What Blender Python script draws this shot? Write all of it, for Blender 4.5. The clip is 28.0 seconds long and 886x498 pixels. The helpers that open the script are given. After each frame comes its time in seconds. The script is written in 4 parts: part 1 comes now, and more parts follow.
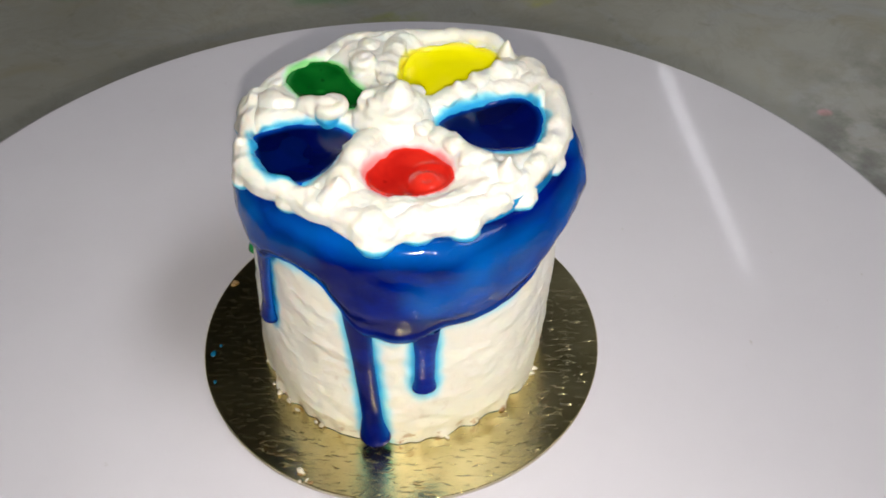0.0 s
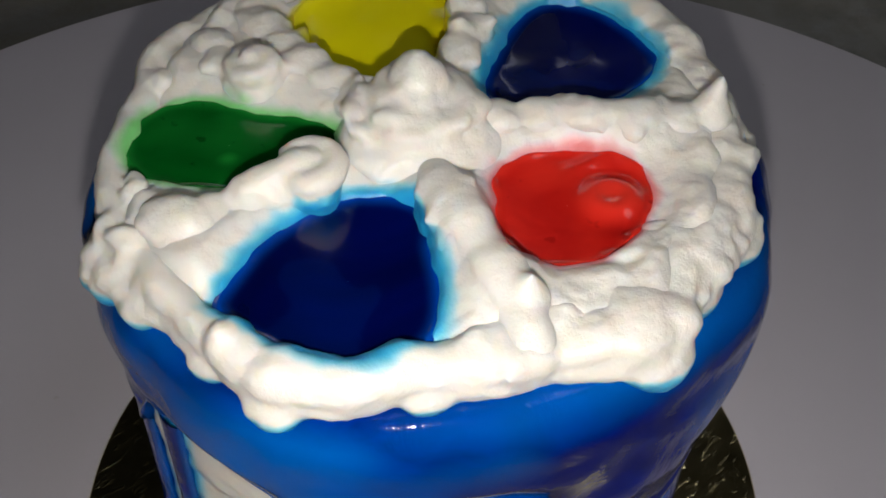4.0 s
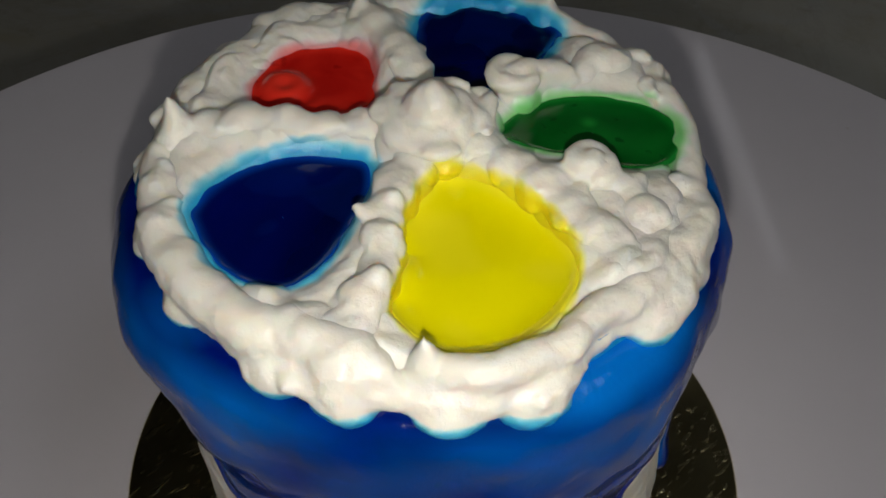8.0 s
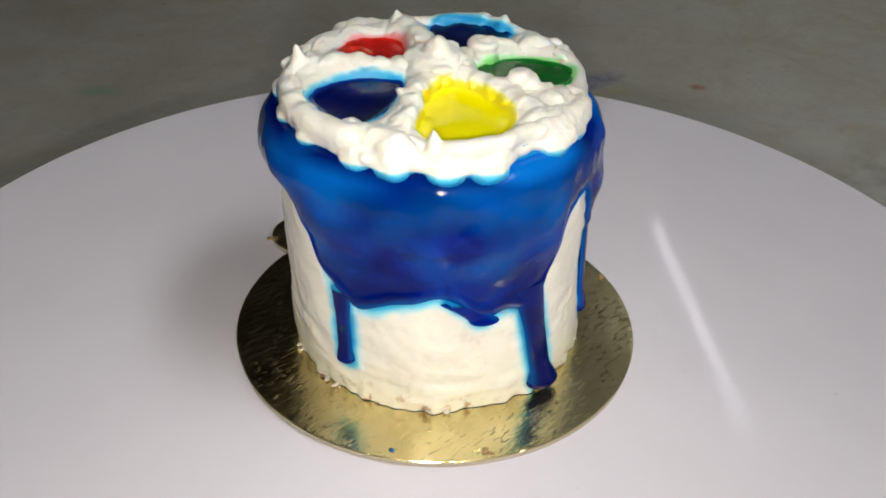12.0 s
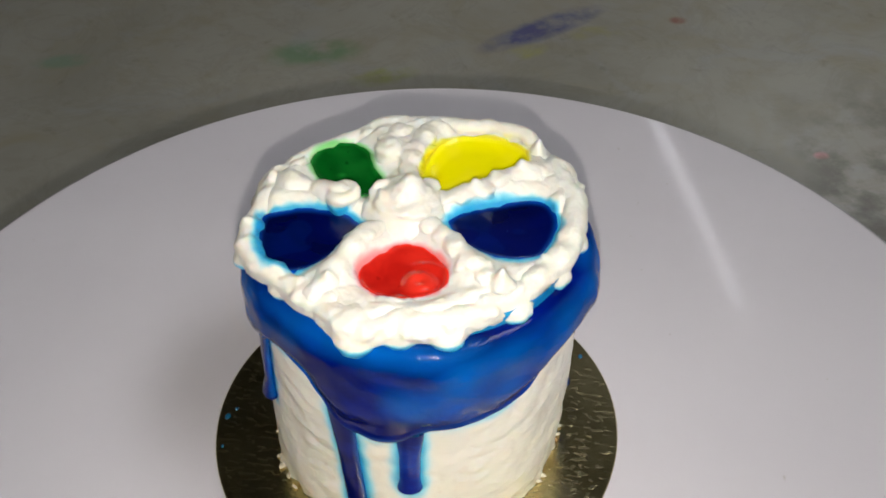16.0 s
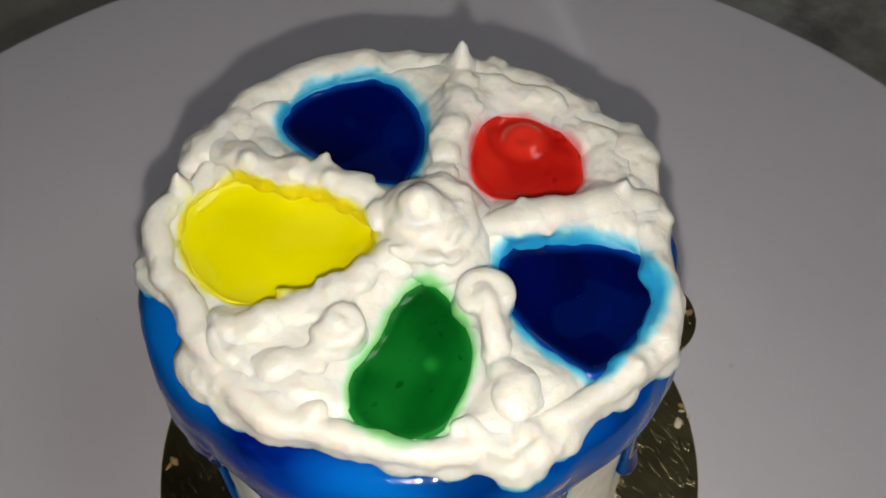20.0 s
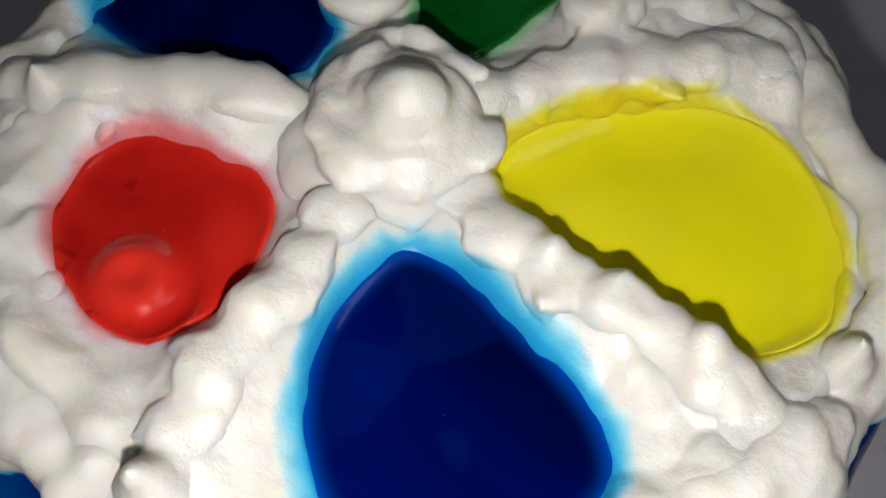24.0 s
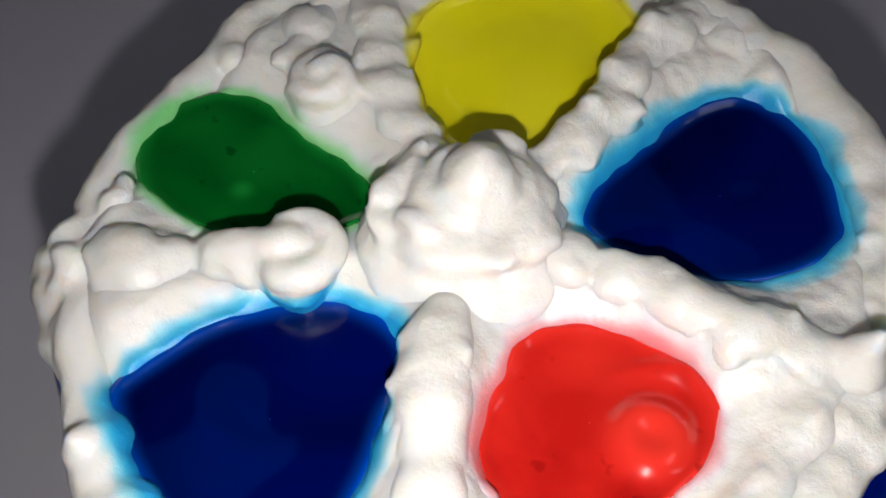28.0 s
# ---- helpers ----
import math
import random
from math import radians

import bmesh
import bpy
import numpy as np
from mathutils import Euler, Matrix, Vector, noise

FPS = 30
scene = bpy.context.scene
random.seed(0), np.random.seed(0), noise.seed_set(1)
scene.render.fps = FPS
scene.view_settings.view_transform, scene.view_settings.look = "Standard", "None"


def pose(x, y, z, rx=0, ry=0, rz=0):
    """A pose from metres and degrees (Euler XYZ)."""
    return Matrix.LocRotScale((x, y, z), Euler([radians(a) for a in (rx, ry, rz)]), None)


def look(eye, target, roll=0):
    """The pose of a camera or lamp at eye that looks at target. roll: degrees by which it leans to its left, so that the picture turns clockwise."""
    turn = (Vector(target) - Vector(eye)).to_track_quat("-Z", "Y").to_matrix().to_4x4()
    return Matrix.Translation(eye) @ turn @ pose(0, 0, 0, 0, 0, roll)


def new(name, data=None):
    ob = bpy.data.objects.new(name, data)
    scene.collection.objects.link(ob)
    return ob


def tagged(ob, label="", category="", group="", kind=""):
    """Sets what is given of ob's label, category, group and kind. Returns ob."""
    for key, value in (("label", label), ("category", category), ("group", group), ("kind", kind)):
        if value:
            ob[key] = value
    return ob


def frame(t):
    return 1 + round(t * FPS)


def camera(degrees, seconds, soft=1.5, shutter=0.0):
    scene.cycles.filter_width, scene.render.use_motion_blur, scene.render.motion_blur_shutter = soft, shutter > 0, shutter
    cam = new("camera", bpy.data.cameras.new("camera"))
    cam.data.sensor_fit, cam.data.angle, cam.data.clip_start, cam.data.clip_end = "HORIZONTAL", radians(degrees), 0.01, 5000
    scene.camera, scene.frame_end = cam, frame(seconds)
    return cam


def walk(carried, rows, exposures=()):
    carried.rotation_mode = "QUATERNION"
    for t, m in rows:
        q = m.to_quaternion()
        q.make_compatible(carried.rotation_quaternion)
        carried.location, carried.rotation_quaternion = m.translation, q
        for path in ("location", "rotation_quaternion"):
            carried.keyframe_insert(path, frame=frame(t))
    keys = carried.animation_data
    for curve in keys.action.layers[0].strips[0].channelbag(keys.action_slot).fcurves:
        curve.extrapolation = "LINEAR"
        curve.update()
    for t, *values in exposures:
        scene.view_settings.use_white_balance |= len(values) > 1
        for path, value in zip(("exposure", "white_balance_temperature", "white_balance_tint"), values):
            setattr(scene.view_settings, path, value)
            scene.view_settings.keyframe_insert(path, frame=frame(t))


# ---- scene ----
cam = camera(47.74, 28.0, 1.8)
# seconds, eye, target, roll of the hand-held phone
PATH = [
    (0, (-0.0042, -0.1772, 0.1952), (0.0044, -0.0687, 0.0919), 0.3),
    (1, (0.0003, -0.1554, 0.1850), (0.0065, -0.0490, 0.0795), 0.8),
    (2, (0.0060, -0.1173, 0.1626), (0.0079, -0.0122, 0.0556), -0.0),
    (3, (-0.0038, -0.0961, 0.1479), (0.0063, 0.0100, 0.0424), -0.2),
    (4, (-0.0115, -0.0853, 0.1350), (0.0095, 0.0182, 0.0285), -0.2),
    (4.5, (-0.0104, -0.0777, 0.1274), (0.0113, 0.0283, 0.0235), 0.4),
    (6.5, (-0.0058, -0.0791, 0.1373), (0.0078, 0.0253, 0.0305), 0.9),
    (7, (-0.0014, -0.0765, 0.1331), (0.0052, 0.0307, 0.0284), 1.3),
    (7.5, (0.0003, -0.0756, 0.1373), (0.0029, 0.0283, 0.0292), 0.2),
    (8, (-0.0065, -0.0908, 0.1455), (-0.0010, 0.0151, 0.0394), 1.2),
    (8.5, (-0.0069, -0.1053, 0.1507), (-0.0012, 0.0035, 0.0476), 0.7),
    (9, (-0.0059, -0.1198, 0.1569), (0.0008, -0.0088, 0.0563), 1.2),
    (9.5, (-0.0107, -0.1333, 0.1612), (-0.0029, -0.0200, 0.0633), 1.4),
    (10, (-0.0121, -0.1536, 0.1594), (-0.0029, -0.0366, 0.0659), 1.5),
    (10.5, (-0.0152, -0.1794, 0.1637), (-0.0050, -0.0595, 0.0742), 1.5),
    (11, (-0.0165, -0.1990, 0.1625), (-0.0072, -0.0764, 0.0766), 1.1),
    (11.5, (-0.0175, -0.1978, 0.1597), (-0.0066, -0.0742, 0.0754), 1.8),
    (13.5, (-0.0192, -0.1985, 0.1660), (-0.0101, -0.0752, 0.0810), 0.6),
    (14, (-0.0207, -0.1962, 0.1640), (-0.0080, -0.0740, 0.0780), 0.8),
    (15, (-0.0173, -0.1867, 0.1787), (-0.0020, -0.0699, 0.0858), 0.2),
    (16, (-0.0097, -0.1649, 0.2013), (0.0010, -0.0532, 0.1018), -1.2),
    (17, (-0.0094, -0.1509, 0.2239), (0.0018, -0.0529, 0.1110), -0.6),
    (18, (-0.0108, -0.1260, 0.2314), (0.0004, -0.0371, 0.1112), 0.3),
    (19, (-0.0147, -0.0989, 0.2042), (0.0018, -0.0101, 0.0844), 0.2),
    (20, (-0.0187, -0.0747, 0.1777), (0.0090, 0.0076, 0.0553), 0.4),
    (20.5, (-0.0211, -0.0697, 0.1700), (0.0092, 0.0108, 0.0471), 0.6),
    (22.5, (-0.0233, -0.0549, 0.1393), (0.0132, 0.0239, 0.0170), -0.8),
    (23, (-0.0202, -0.0548, 0.1322), (0.0098, 0.0292, 0.0116), 1.8),
    (24, (-0.0160, -0.0421, 0.1310), (0.0082, 0.0282, 0.0007), 0.7),
    (25, (-0.0091, -0.0340, 0.1202), (0.0040, 0.0397, -0.0098), 2.1),
    (26, (-0.0037, -0.0355, 0.1115), (0.0124, 0.0421, -0.0158), -3.4),
    (27, (-0.0134, -0.0408, 0.1104), (0.0140, 0.0504, -0.0054), -1.7),
    (27.5, (-0.0125, -0.0359, 0.1313), (0.0057, 0.0336, -0.0004), -3.6),
    (28, (-0.0160, -0.0504, 0.1340), (0.0090, 0.0341, 0.0126), -0.4),
]
# seconds and degrees of the hand-turned cake stand
TURN = [
    (0, -130.6), (0.25, -154.2), (0.5, -177.8), (0.75, -201.2), (1, -224.2), (1.25, -248.4), (1.5, -272.6), (1.75, -295.9), (2, -317.1), (2.25, -332.7), (2.5, -348.2), (2.75, -367.9),
    (3, -387.7), (3.25, -404.9), (3.5, -421.4), (3.75, -437.8), (4, -454.4), (4.25, -472.0), (4.5, -490.1), (4.75, -509.3), (5, -529.4), (5.25, -549.4), (5.5, -568.5), (5.75, -589.8),
    (6, -610.9), (6.25, -623.2), (6.5, -624.5), (6.75, -624.5), (7, -624.5), (7.25, -624.5), (7.5, -624.5), (7.75, -624.5), (8, -624.5), (8.25, -624.5), (8.5, -624.5), (8.75, -624.5),
    (9, -624.5), (9.25, -624.5), (9.5, -624.5), (9.75, -624.5), (10, -624.5), (10.25, -624.5), (10.5, -624.5), (10.75, -624.5), (11, -624.5), (11.25, -624.5), (11.5, -624.5), (11.75, -624.7),
    (12, -626.6), (12.25, -631.5), (12.5, -639.5), (12.75, -650.0), (13, -662.4), (13.25, -676.6), (13.5, -691.7), (13.75, -708.0), (14, -724.5), (14.25, -738.6), (14.5, -756.0), (14.75, -774.3),
    (15, -793.0), (15.25, -811.0), (15.5, -828.5), (15.75, -845.8), (16, -862.9), (16.25, -879.5), (16.5, -895.8), (16.75, -912.3), (17, -929.1), (17.25, -947.2), (17.5, -966.0), (17.75, -984.3),
    (18, -1000.6), (18.25, -1015.1), (18.5, -1028.2), (18.75, -1041.0), (19, -1054.3), (19.25, -1068.1), (19.5, -1081.2), (19.75, -1091.5), (20, -1101.2), (20.25, -1112.5), (20.5, -1124.3), (20.75, -1136.8),
    (21, -1149.8), (21.25, -1163.2), (21.5, -1176.7), (21.75, -1189.7), (22, -1202.0), (22.25, -1213.4), (22.5, -1223.5), (22.75, -1231.8), (23, -1240.6), (23.25, -1252.8), (23.5, -1268.7), (23.75, -1285.7),
    (24, -1300.7), (24.25, -1315.5), (24.5, -1329.3), (24.75, -1343.2), (25, -1358.2), (25.25, -1372.7), (25.5, -1388.4), (25.75, -1404.8), (26, -1421.1), (26.25, -1436.7), (26.5, -1452.3), (26.75, -1468.3),
    (27, -1485.0), (27.25, -1505.2), (27.5, -1526.3), (27.75, -1546.0), (28, -1566.0),
]
# stops and white balance (kelvin, tint) of the phone's automatic exposure, which follows its own torch
EXPOSURES = [
    (0, 0.31, 6550, 10),
    (1, 0.06, 6550, 10),
    (2, -0.86, 6550, 11),
    (3, -1.36, 6450, 11),
    (3.5, -1.72, 6400, 12),
    (4, -1.98, 6350, 14),
    (6.5, -1.96, 6475, 11),
    (7, -2.12, 6500, 10),
    (7.5, -2.24, 6525, 10),
    (8, -1.95, 6550, 10),
    (8.5, -1.45, 6575, 10),
    (9, -0.88, 6600, 10),
    (9.5, -0.61, 6600, 10),
    (10, -0.32, 6600, 10),
    (10.5, 0.05, 6600, 10),
    (11, 0.25, 6600, 10),
    (11.5, 0.23, 6600, 10),
    (13.5, 0.27, 6600, 10),
    (14, 0.21, 6600, 10),
    (14.5, 0.14, 6600, 10),
    (15, 0.19, 6600, 10),
    (16, 0.11, 6600, 10),
    (17, 0.22, 6600, 10),
    (18, -0.02, 6600, 10),
    (19, -0.61, 6600, 10),
    (19.5, -0.94, 6600, 10),
    (20, -1.26, 6600, 10),
    (20.5, -1.49, 6520, 10),
    (22.5, -2.52, 6200, 12),
    (23, -2.65, 6183, 13),
    (24, -2.86, 6150, 14),
    (25, -3.20, 6000, 14),
    (26, -3.72, 6000, 15),
    (27, -3.62, 6000, 15),
    (27.5, -3.00, 6000, 16),
    (28, -2.42, 6050, 16),
]
walk(cam, [(t, look(eye, target, roll)) for t, eye, target, roll in PATH], EXPOSURES)

# ---- world and lights ----
world = bpy.data.worlds.new("dim_room")
scene.world = world
world.use_nodes = True
world.node_tree.nodes["Background"].inputs["Color"].default_value = (0.5, 0.55, 0.7, 1)
world.node_tree.nodes["Background"].inputs["Strength"].default_value = 0.02

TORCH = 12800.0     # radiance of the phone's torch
TUBE = 10.0        # radiance of the ceiling tube
PANEL = 10.6       # radiance of the ceiling panel

# ---- materials ----


def material(name, rough=0.5, metal=0.0, spec=0.5):
    m = bpy.data.materials.new(name)
    m.use_nodes = True
    b = m.node_tree.nodes["Principled BSDF"]
    b.inputs["Roughness"].default_value = rough
    b.inputs["Metallic"].default_value = metal
    b.inputs["Specular IOR Level"].default_value = spec
    return m, m.node_tree, b


def node(tree, kind, **values):
    n = tree.nodes.new(kind)
    for key, value in values.items():
        n.inputs[key].default_value = value
    return n


def coords(tree, scale=1.0):
    c = tree.nodes.new("ShaderNodeTexCoord")
    mp = node(tree, "ShaderNodeMapping", Scale=(scale, scale, scale) if not isinstance(scale, tuple) else scale)
    tree.links.new(c.outputs["Object"], mp.inputs["Vector"])
    return mp.outputs["Vector"]


def noise_tex(tree, scale, detail=4.0, rough=0.55, vector=None, distortion=0.0):
    n = node(tree, "ShaderNodeTexNoise", Scale=scale, Detail=detail, Roughness=rough, Distortion=distortion)
    tree.links.new(vector if vector is not None else coords(tree), n.inputs["Vector"])
    return n.outputs["Fac"]


def ramp(tree, fac, stops):
    r = tree.nodes.new("ShaderNodeValToRGB")
    e = r.color_ramp.elements
    while len(e) < len(stops):
        e.new(0.5)
    for el, (p, c) in zip(e, stops):
        el.position, el.color = p, (*c, 1) if len(c) == 3 else c
    tree.links.new(fac, r.inputs["Fac"])
    return r.outputs["Color"]


def mix(tree, fac, a, b, mode="MIX"):
    n = tree.nodes.new("ShaderNodeMix")
    n.data_type, n.blend_type = "RGBA", mode
    for sock, value in ((n.inputs[0], fac), (n.inputs[6], a), (n.inputs[7], b)):
        if isinstance(value, (int, float)):
            sock.default_value = value
        elif isinstance(value, tuple):
            sock.default_value = (*value, 1)
        else:
            tree.links.new(value, sock)
    return n.outputs[2]


def bump(tree, b, height, strength, distance):
    n = node(tree, "ShaderNodeBump", Strength=strength, Distance=distance)
    tree.links.new(height, n.inputs["Height"])
    tree.links.new(n.outputs["Normal"], b.inputs["Normal"])
    return n


def attribute(tree, name):
    n = tree.nodes.new("ShaderNodeAttribute")
    n.attribute_name = name
    return n


def cream_material(name, base=(0.87, 0.85, 0.785), crumbs=False):
    m, t, b = material(name, 0.31)
    v = coords(t)
    tone = ramp(t, noise_tex(t, 60, 5, 0.6, v), [(0.3, tuple(0.94 * c for c in base)), (0.7, base)])
    dye = attribute(t, "dye")
    colour = mix(t, dye.outputs["Alpha"], tone, dye.outputs["Color"])
    if crumbs:
        soil = attribute(t, "crumb").outputs["Fac"]
        spots = ramp(t, noise_tex(t, 300, 3, 0.6, v), [(0.56, (0, 0, 0)), (0.66, (1, 1, 1))])
        both = t.nodes.new("ShaderNodeMath")
        both.operation = "MULTIPLY"
        t.links.new(soil, both.inputs[0])
        t.links.new(spots, both.inputs[1])
        colour = mix(t, both.outputs[0], colour, (0.42, 0.25, 0.13))
    t.links.new(colour, b.inputs["Base Color"])
    b.inputs["Subsurface Weight"].default_value = 0.55
    b.inputs["Subsurface Radius"].default_value = (1.0, 0.8, 0.6)
    b.inputs["Subsurface Scale"].default_value = 0.0018
    if crumbs:
        streak = noise_tex(t, 1, 5, 0.65, coords(t, (170, 170, 280)), 0.6)
        bump(t, b, streak, 0.4, 0.0008)
    else:
        bump(t, b, noise_tex(t, 620, 5, 0.7, v), 0.5, 0.0004)
    return m


CREAM = cream_material("whipped_cream")
BODY = cream_material("spread_cream", (0.87, 0.84, 0.74), True)


def glaze_material():
    m, t, b = material("blue_glaze", 0.09)
    v = coords(t)
    n1 = noise_tex(t, 34, 4, 0.55, v, 0.8)
    n2 = noise_tex(t, 1, 4, 0.6, coords(t, (70, 70, 150)), 0.5)
    deep = ramp(t, n1, [(0.36, (0.0, 0.002, 0.075)), (0.52, (0.0, 0.008, 0.18)), (0.70, (0.0, 0.040, 0.36))])
    layered = mix(t, ramp(t, n2, [(0.45, (0, 0, 0)), (0.62, (0.85, 0.85, 0.85))]), deep, (0.0, 0.003, 0.09))
    thin = attribute(t, "dye")
    c = mix(t, thin.outputs["Alpha"], layered, thin.outputs["Color"])
    c = mix(t, ramp(t, noise_tex(t, 130, 2, 0.5, v), [(0.73, (0, 0, 0)), (0.79, (0.8, 0.8, 0.8))]), c, (0.0, 0.05, 0.03))
    t.links.new(c, b.inputs["Base Color"])
    b.inputs["Specular IOR Level"].default_value = 0.15
    bump(t, b, noise_tex(t, 150, 4, 0.55, v, 0.6), 0.3, 0.0010)
    return m


GLAZE = glaze_material()


def gel_material(name, dark, light, scale=55.0, spots=None, rough=0.2):
    m, t, b = material(name, rough)
    v = coords(t)
    c = ramp(t, noise_tex(t, scale, 3, 0.5, v, 0.8), [(0.3, dark), (0.7, light)])
    edge = attribute(t, "dye")
    c = mix(t, edge.outputs["Alpha"], c, edge.outputs["Color"])
    if spots:
        c = mix(t, ramp(t, noise_tex(t, 480, 2, 0.5, v), [(0.66, (0, 0, 0)), (0.72, (0.6, 0.6, 0.6))]), c, spots)
    t.links.new(c, b.inputs["Base Color"])
    b.inputs["Specular IOR Level"].default_value = 0.2
    b.inputs["Coat Weight"].default_value = 0.3
    b.inputs["Coat Roughness"].default_value = 0.04
    bump(t, b, noise_tex(t, 45, 2, 0.5, v), 0.15, 0.001)
    return m


GEL = {
    "yellow": gel_material("yellow_gel", (0.79, 0.72, 0.0), (0.88, 0.81, 0.001)),
    "green": gel_material("green_gel", (0.0, 0.045, 0.004), (0.001, 0.12, 0.012), 60, (0.0, 0.03, 0.003)),
    "blue": gel_material("navy_gel", (0.0, 0.0006, 0.020), (0.0, 0.0025, 0.085)),
    "red": gel_material("red_gel", (0.40, 0.006, 0.004), (0.64, 0.018, 0.010), 110, (0.26, 0.003, 0.002)),
}


def foil_material():
    m, t, b = material("gold_foil", 0.2, 1.0)
    v = coords(t, (1.0, 0.3, 1.0))
    c = ramp(t, noise_tex(t, 80, 4, 0.6), [(0.3, (0.60, 0.51, 0.25)), (0.7, (0.77, 0.68, 0.38))])
    t.links.new(c, b.inputs["Base Color"])
    t.links.new(ramp(t, noise_tex(t, 60, 4, 0.6), [(0.3, (0.14,) * 3), (0.7, (0.27,) * 3)]), b.inputs["Roughness"])
    dents = ramp(t, noise_tex(t, 1000, 2, 0.5, v, 0.3), [(0.58, (0, 0, 0)), (0.70, (1, 1, 1))])
    bump(t, b, mix(t, 0.5, noise_tex(t, 700, 4, 0.6, v, 0.5), dents), 0.5, 0.0004)
    return m


FOIL = foil_material()


def plastic_material():
    m, t, b = material("white_plastic", 0.2, 0.0, 0.14)
    v = coords(t)
    c = ramp(t, noise_tex(t, 9, 5, 0.6, v), [(0.3, (0.61, 0.585, 0.645)), (0.7, (0.67, 0.645, 0.705))])
    specks = ramp(t, noise_tex(t, 260, 2, 0.5, v), [(0.74, (0, 0, 0)), (0.8, (0.5, 0.5, 0.5))])
    t.links.new(mix(t, specks, c, (0.42, 0.38, 0.36)), b.inputs["Base Color"])
    t.links.new(ramp(t, noise_tex(t, 22, 4, 0.6, v), [(0.3, (0.05,) * 3), (0.7, (0.085,) * 3)]), b.inputs["Roughness"])
    bump(t, b, noise_tex(t, 160, 3, 0.6, v), 0.03, 0.0002)
    return m


PLASTIC = plastic_material()


def plain(name, colour, rough=0.5, metal=0.0, scale=30.0, vary=0.12):
    m, t, b = material(name, rough, metal)
    lo = tuple(c * (1 - vary) for c in colour)
    t.links.new(ramp(t, noise_tex(t, scale, 5, 0.6), [(0.3, lo), (0.7, colour)]), b.inputs["Base Color"])
    bump(t, b, noise_tex(t, scale * 6, 3, 0.6), 0.1, 0.0006)
    return m


def stone_material():
    """Grey stone worktop with mottling, darker worn patches, old food-dye smears and light falloff painted in at the
    right.
    """
    m, t, b = material("stone_worktop", 0.38)
    v = coords(t)
    big = noise_tex(t, 5, 6, 0.6, v, 0.4)
    c = ramp(t, big, [(0.25, (0.23, 0.22, 0.19)), (0.5, (0.30, 0.29, 0.26)), (0.75, (0.35, 0.345, 0.315))])
    veins = ramp(t, noise_tex(t, 14, 6, 0.7, v, 1.5), [(0.46, (0, 0, 0)), (0.5, (0.12, 0.12, 0.12)), (0.54, (0, 0, 0))])
    c = mix(t, ramp(t, noise_tex(t, 22, 5, 0.65, v, 0.6), [(0.45, (0, 0, 0)), (0.7, (0.7, 0.7, 0.7))]), c, (0.27, 0.245, 0.185))
    c = mix(t, ramp(t, noise_tex(t, 17, 4, 0.6, coords(t, (1.0, 1.3, 1.0)), 0.8), [(0.55, (0, 0, 0)), (0.72, (0.5, 0.5, 0.5))]), c, (0.30, 0.31, 0.33))
    c = mix(t, veins, c, (0.13, 0.12, 0.105))
    c = mix(t, ramp(t, noise_tex(t, 60, 4, 0.6, v, 0.5), [(0.62, (0, 0, 0)), (0.74, (0.3, 0.3, 0.3))]), c, (0.13, 0.12, 0.09))
    b.inputs["Specular IOR Level"].default_value = 0.25

    def smear(c, x, y, sx, sy, turn, colour, strength, broken=0.5):
        o = t.nodes.new("ShaderNodeTexCoord")
        mp = node(t, "ShaderNodeMapping", Location=(x, y, 0), Rotation=(0, 0, radians(turn)), Scale=(sx, sy, 1))
        mp.vector_type = "TEXTURE"
        t.links.new(o.outputs["Object"], mp.inputs["Vector"])
        g = t.nodes.new("ShaderNodeTexGradient")
        g.gradient_type = "SPHERICAL"
        t.links.new(mp.outputs["Vector"], g.inputs["Vector"])
        n = ramp(t, noise_tex(t, 45, 4, 0.6, v), [(broken - 0.12, (0, 0, 0)), (broken + 0.12, (strength,) * 3)])
        mul = t.nodes.new("ShaderNodeMath")
        mul.operation = "MULTIPLY"
        t.links.new(ramp(t, g.outputs["Fac"], [(0.0, (0, 0, 0)), (0.5, (1, 1, 1))]), mul.inputs[0])
        t.links.new(n, mul.inputs[1])
        return mix(t, mul.outputs[0], c, colour)

    c = smear(c, 0.112, 0.400, 0.055, 0.014, 27, (0.03, 0.04, 0.20), 0.75, 0.42)
    c = smear(c, -0.035, 0.390, 0.035, 0.020, 0, (0.05, 0.20, 0.06), 0.5)
    c = smear(c, 0.007, 0.356, 0.024, 0.012, 10, (0.25, 0.30, 0.03), 0.6)
    c = smear(c, 0.144, 0.388, 0.020, 0.012, 0, (0.30, 0.28, 0.05), 0.5)
    c = smear(c, 0.234, 0.245, 0.005, 0.004, 0, (0.75, 0.35, 0.38), 0.9, 0.3)
    c = smear(c, -0.190, 0.400, 0.022, 0.010, 0, (0.10, 0.26, 0.18), 0.4)
    c = smear(c, 0.095, 0.372, 0.018, 0.010, 20, (0.36, 0.36, 0.05), 0.6)
    c = smear(c, 0.200, 0.398, 0.007, 0.006, 0, (0.22, 0.06, 0.05), 0.7, 0.4)
    c = smear(c, 0.240, 0.195, 0.030, 0.050, 10, (0.07, 0.06, 0.05), 0.8, 0.52)
    c = smear(c, 0.250, 0.240, 0.030, 0.035, 40, (0.08, 0.075, 0.06), 0.7, 0.55)
    # worn dark patches spread wider, to paint in weaker light at the right
    c = smear(c, 0.290, 0.230, 0.100, 0.100, 0, (0.10, 0.095, 0.08), 0.55, 0.46)
    t.links.new(c, b.inputs["Base Color"])
    bump(t, b, noise_tex(t, 120, 4, 0.6, v), 0.12, 0.0008)
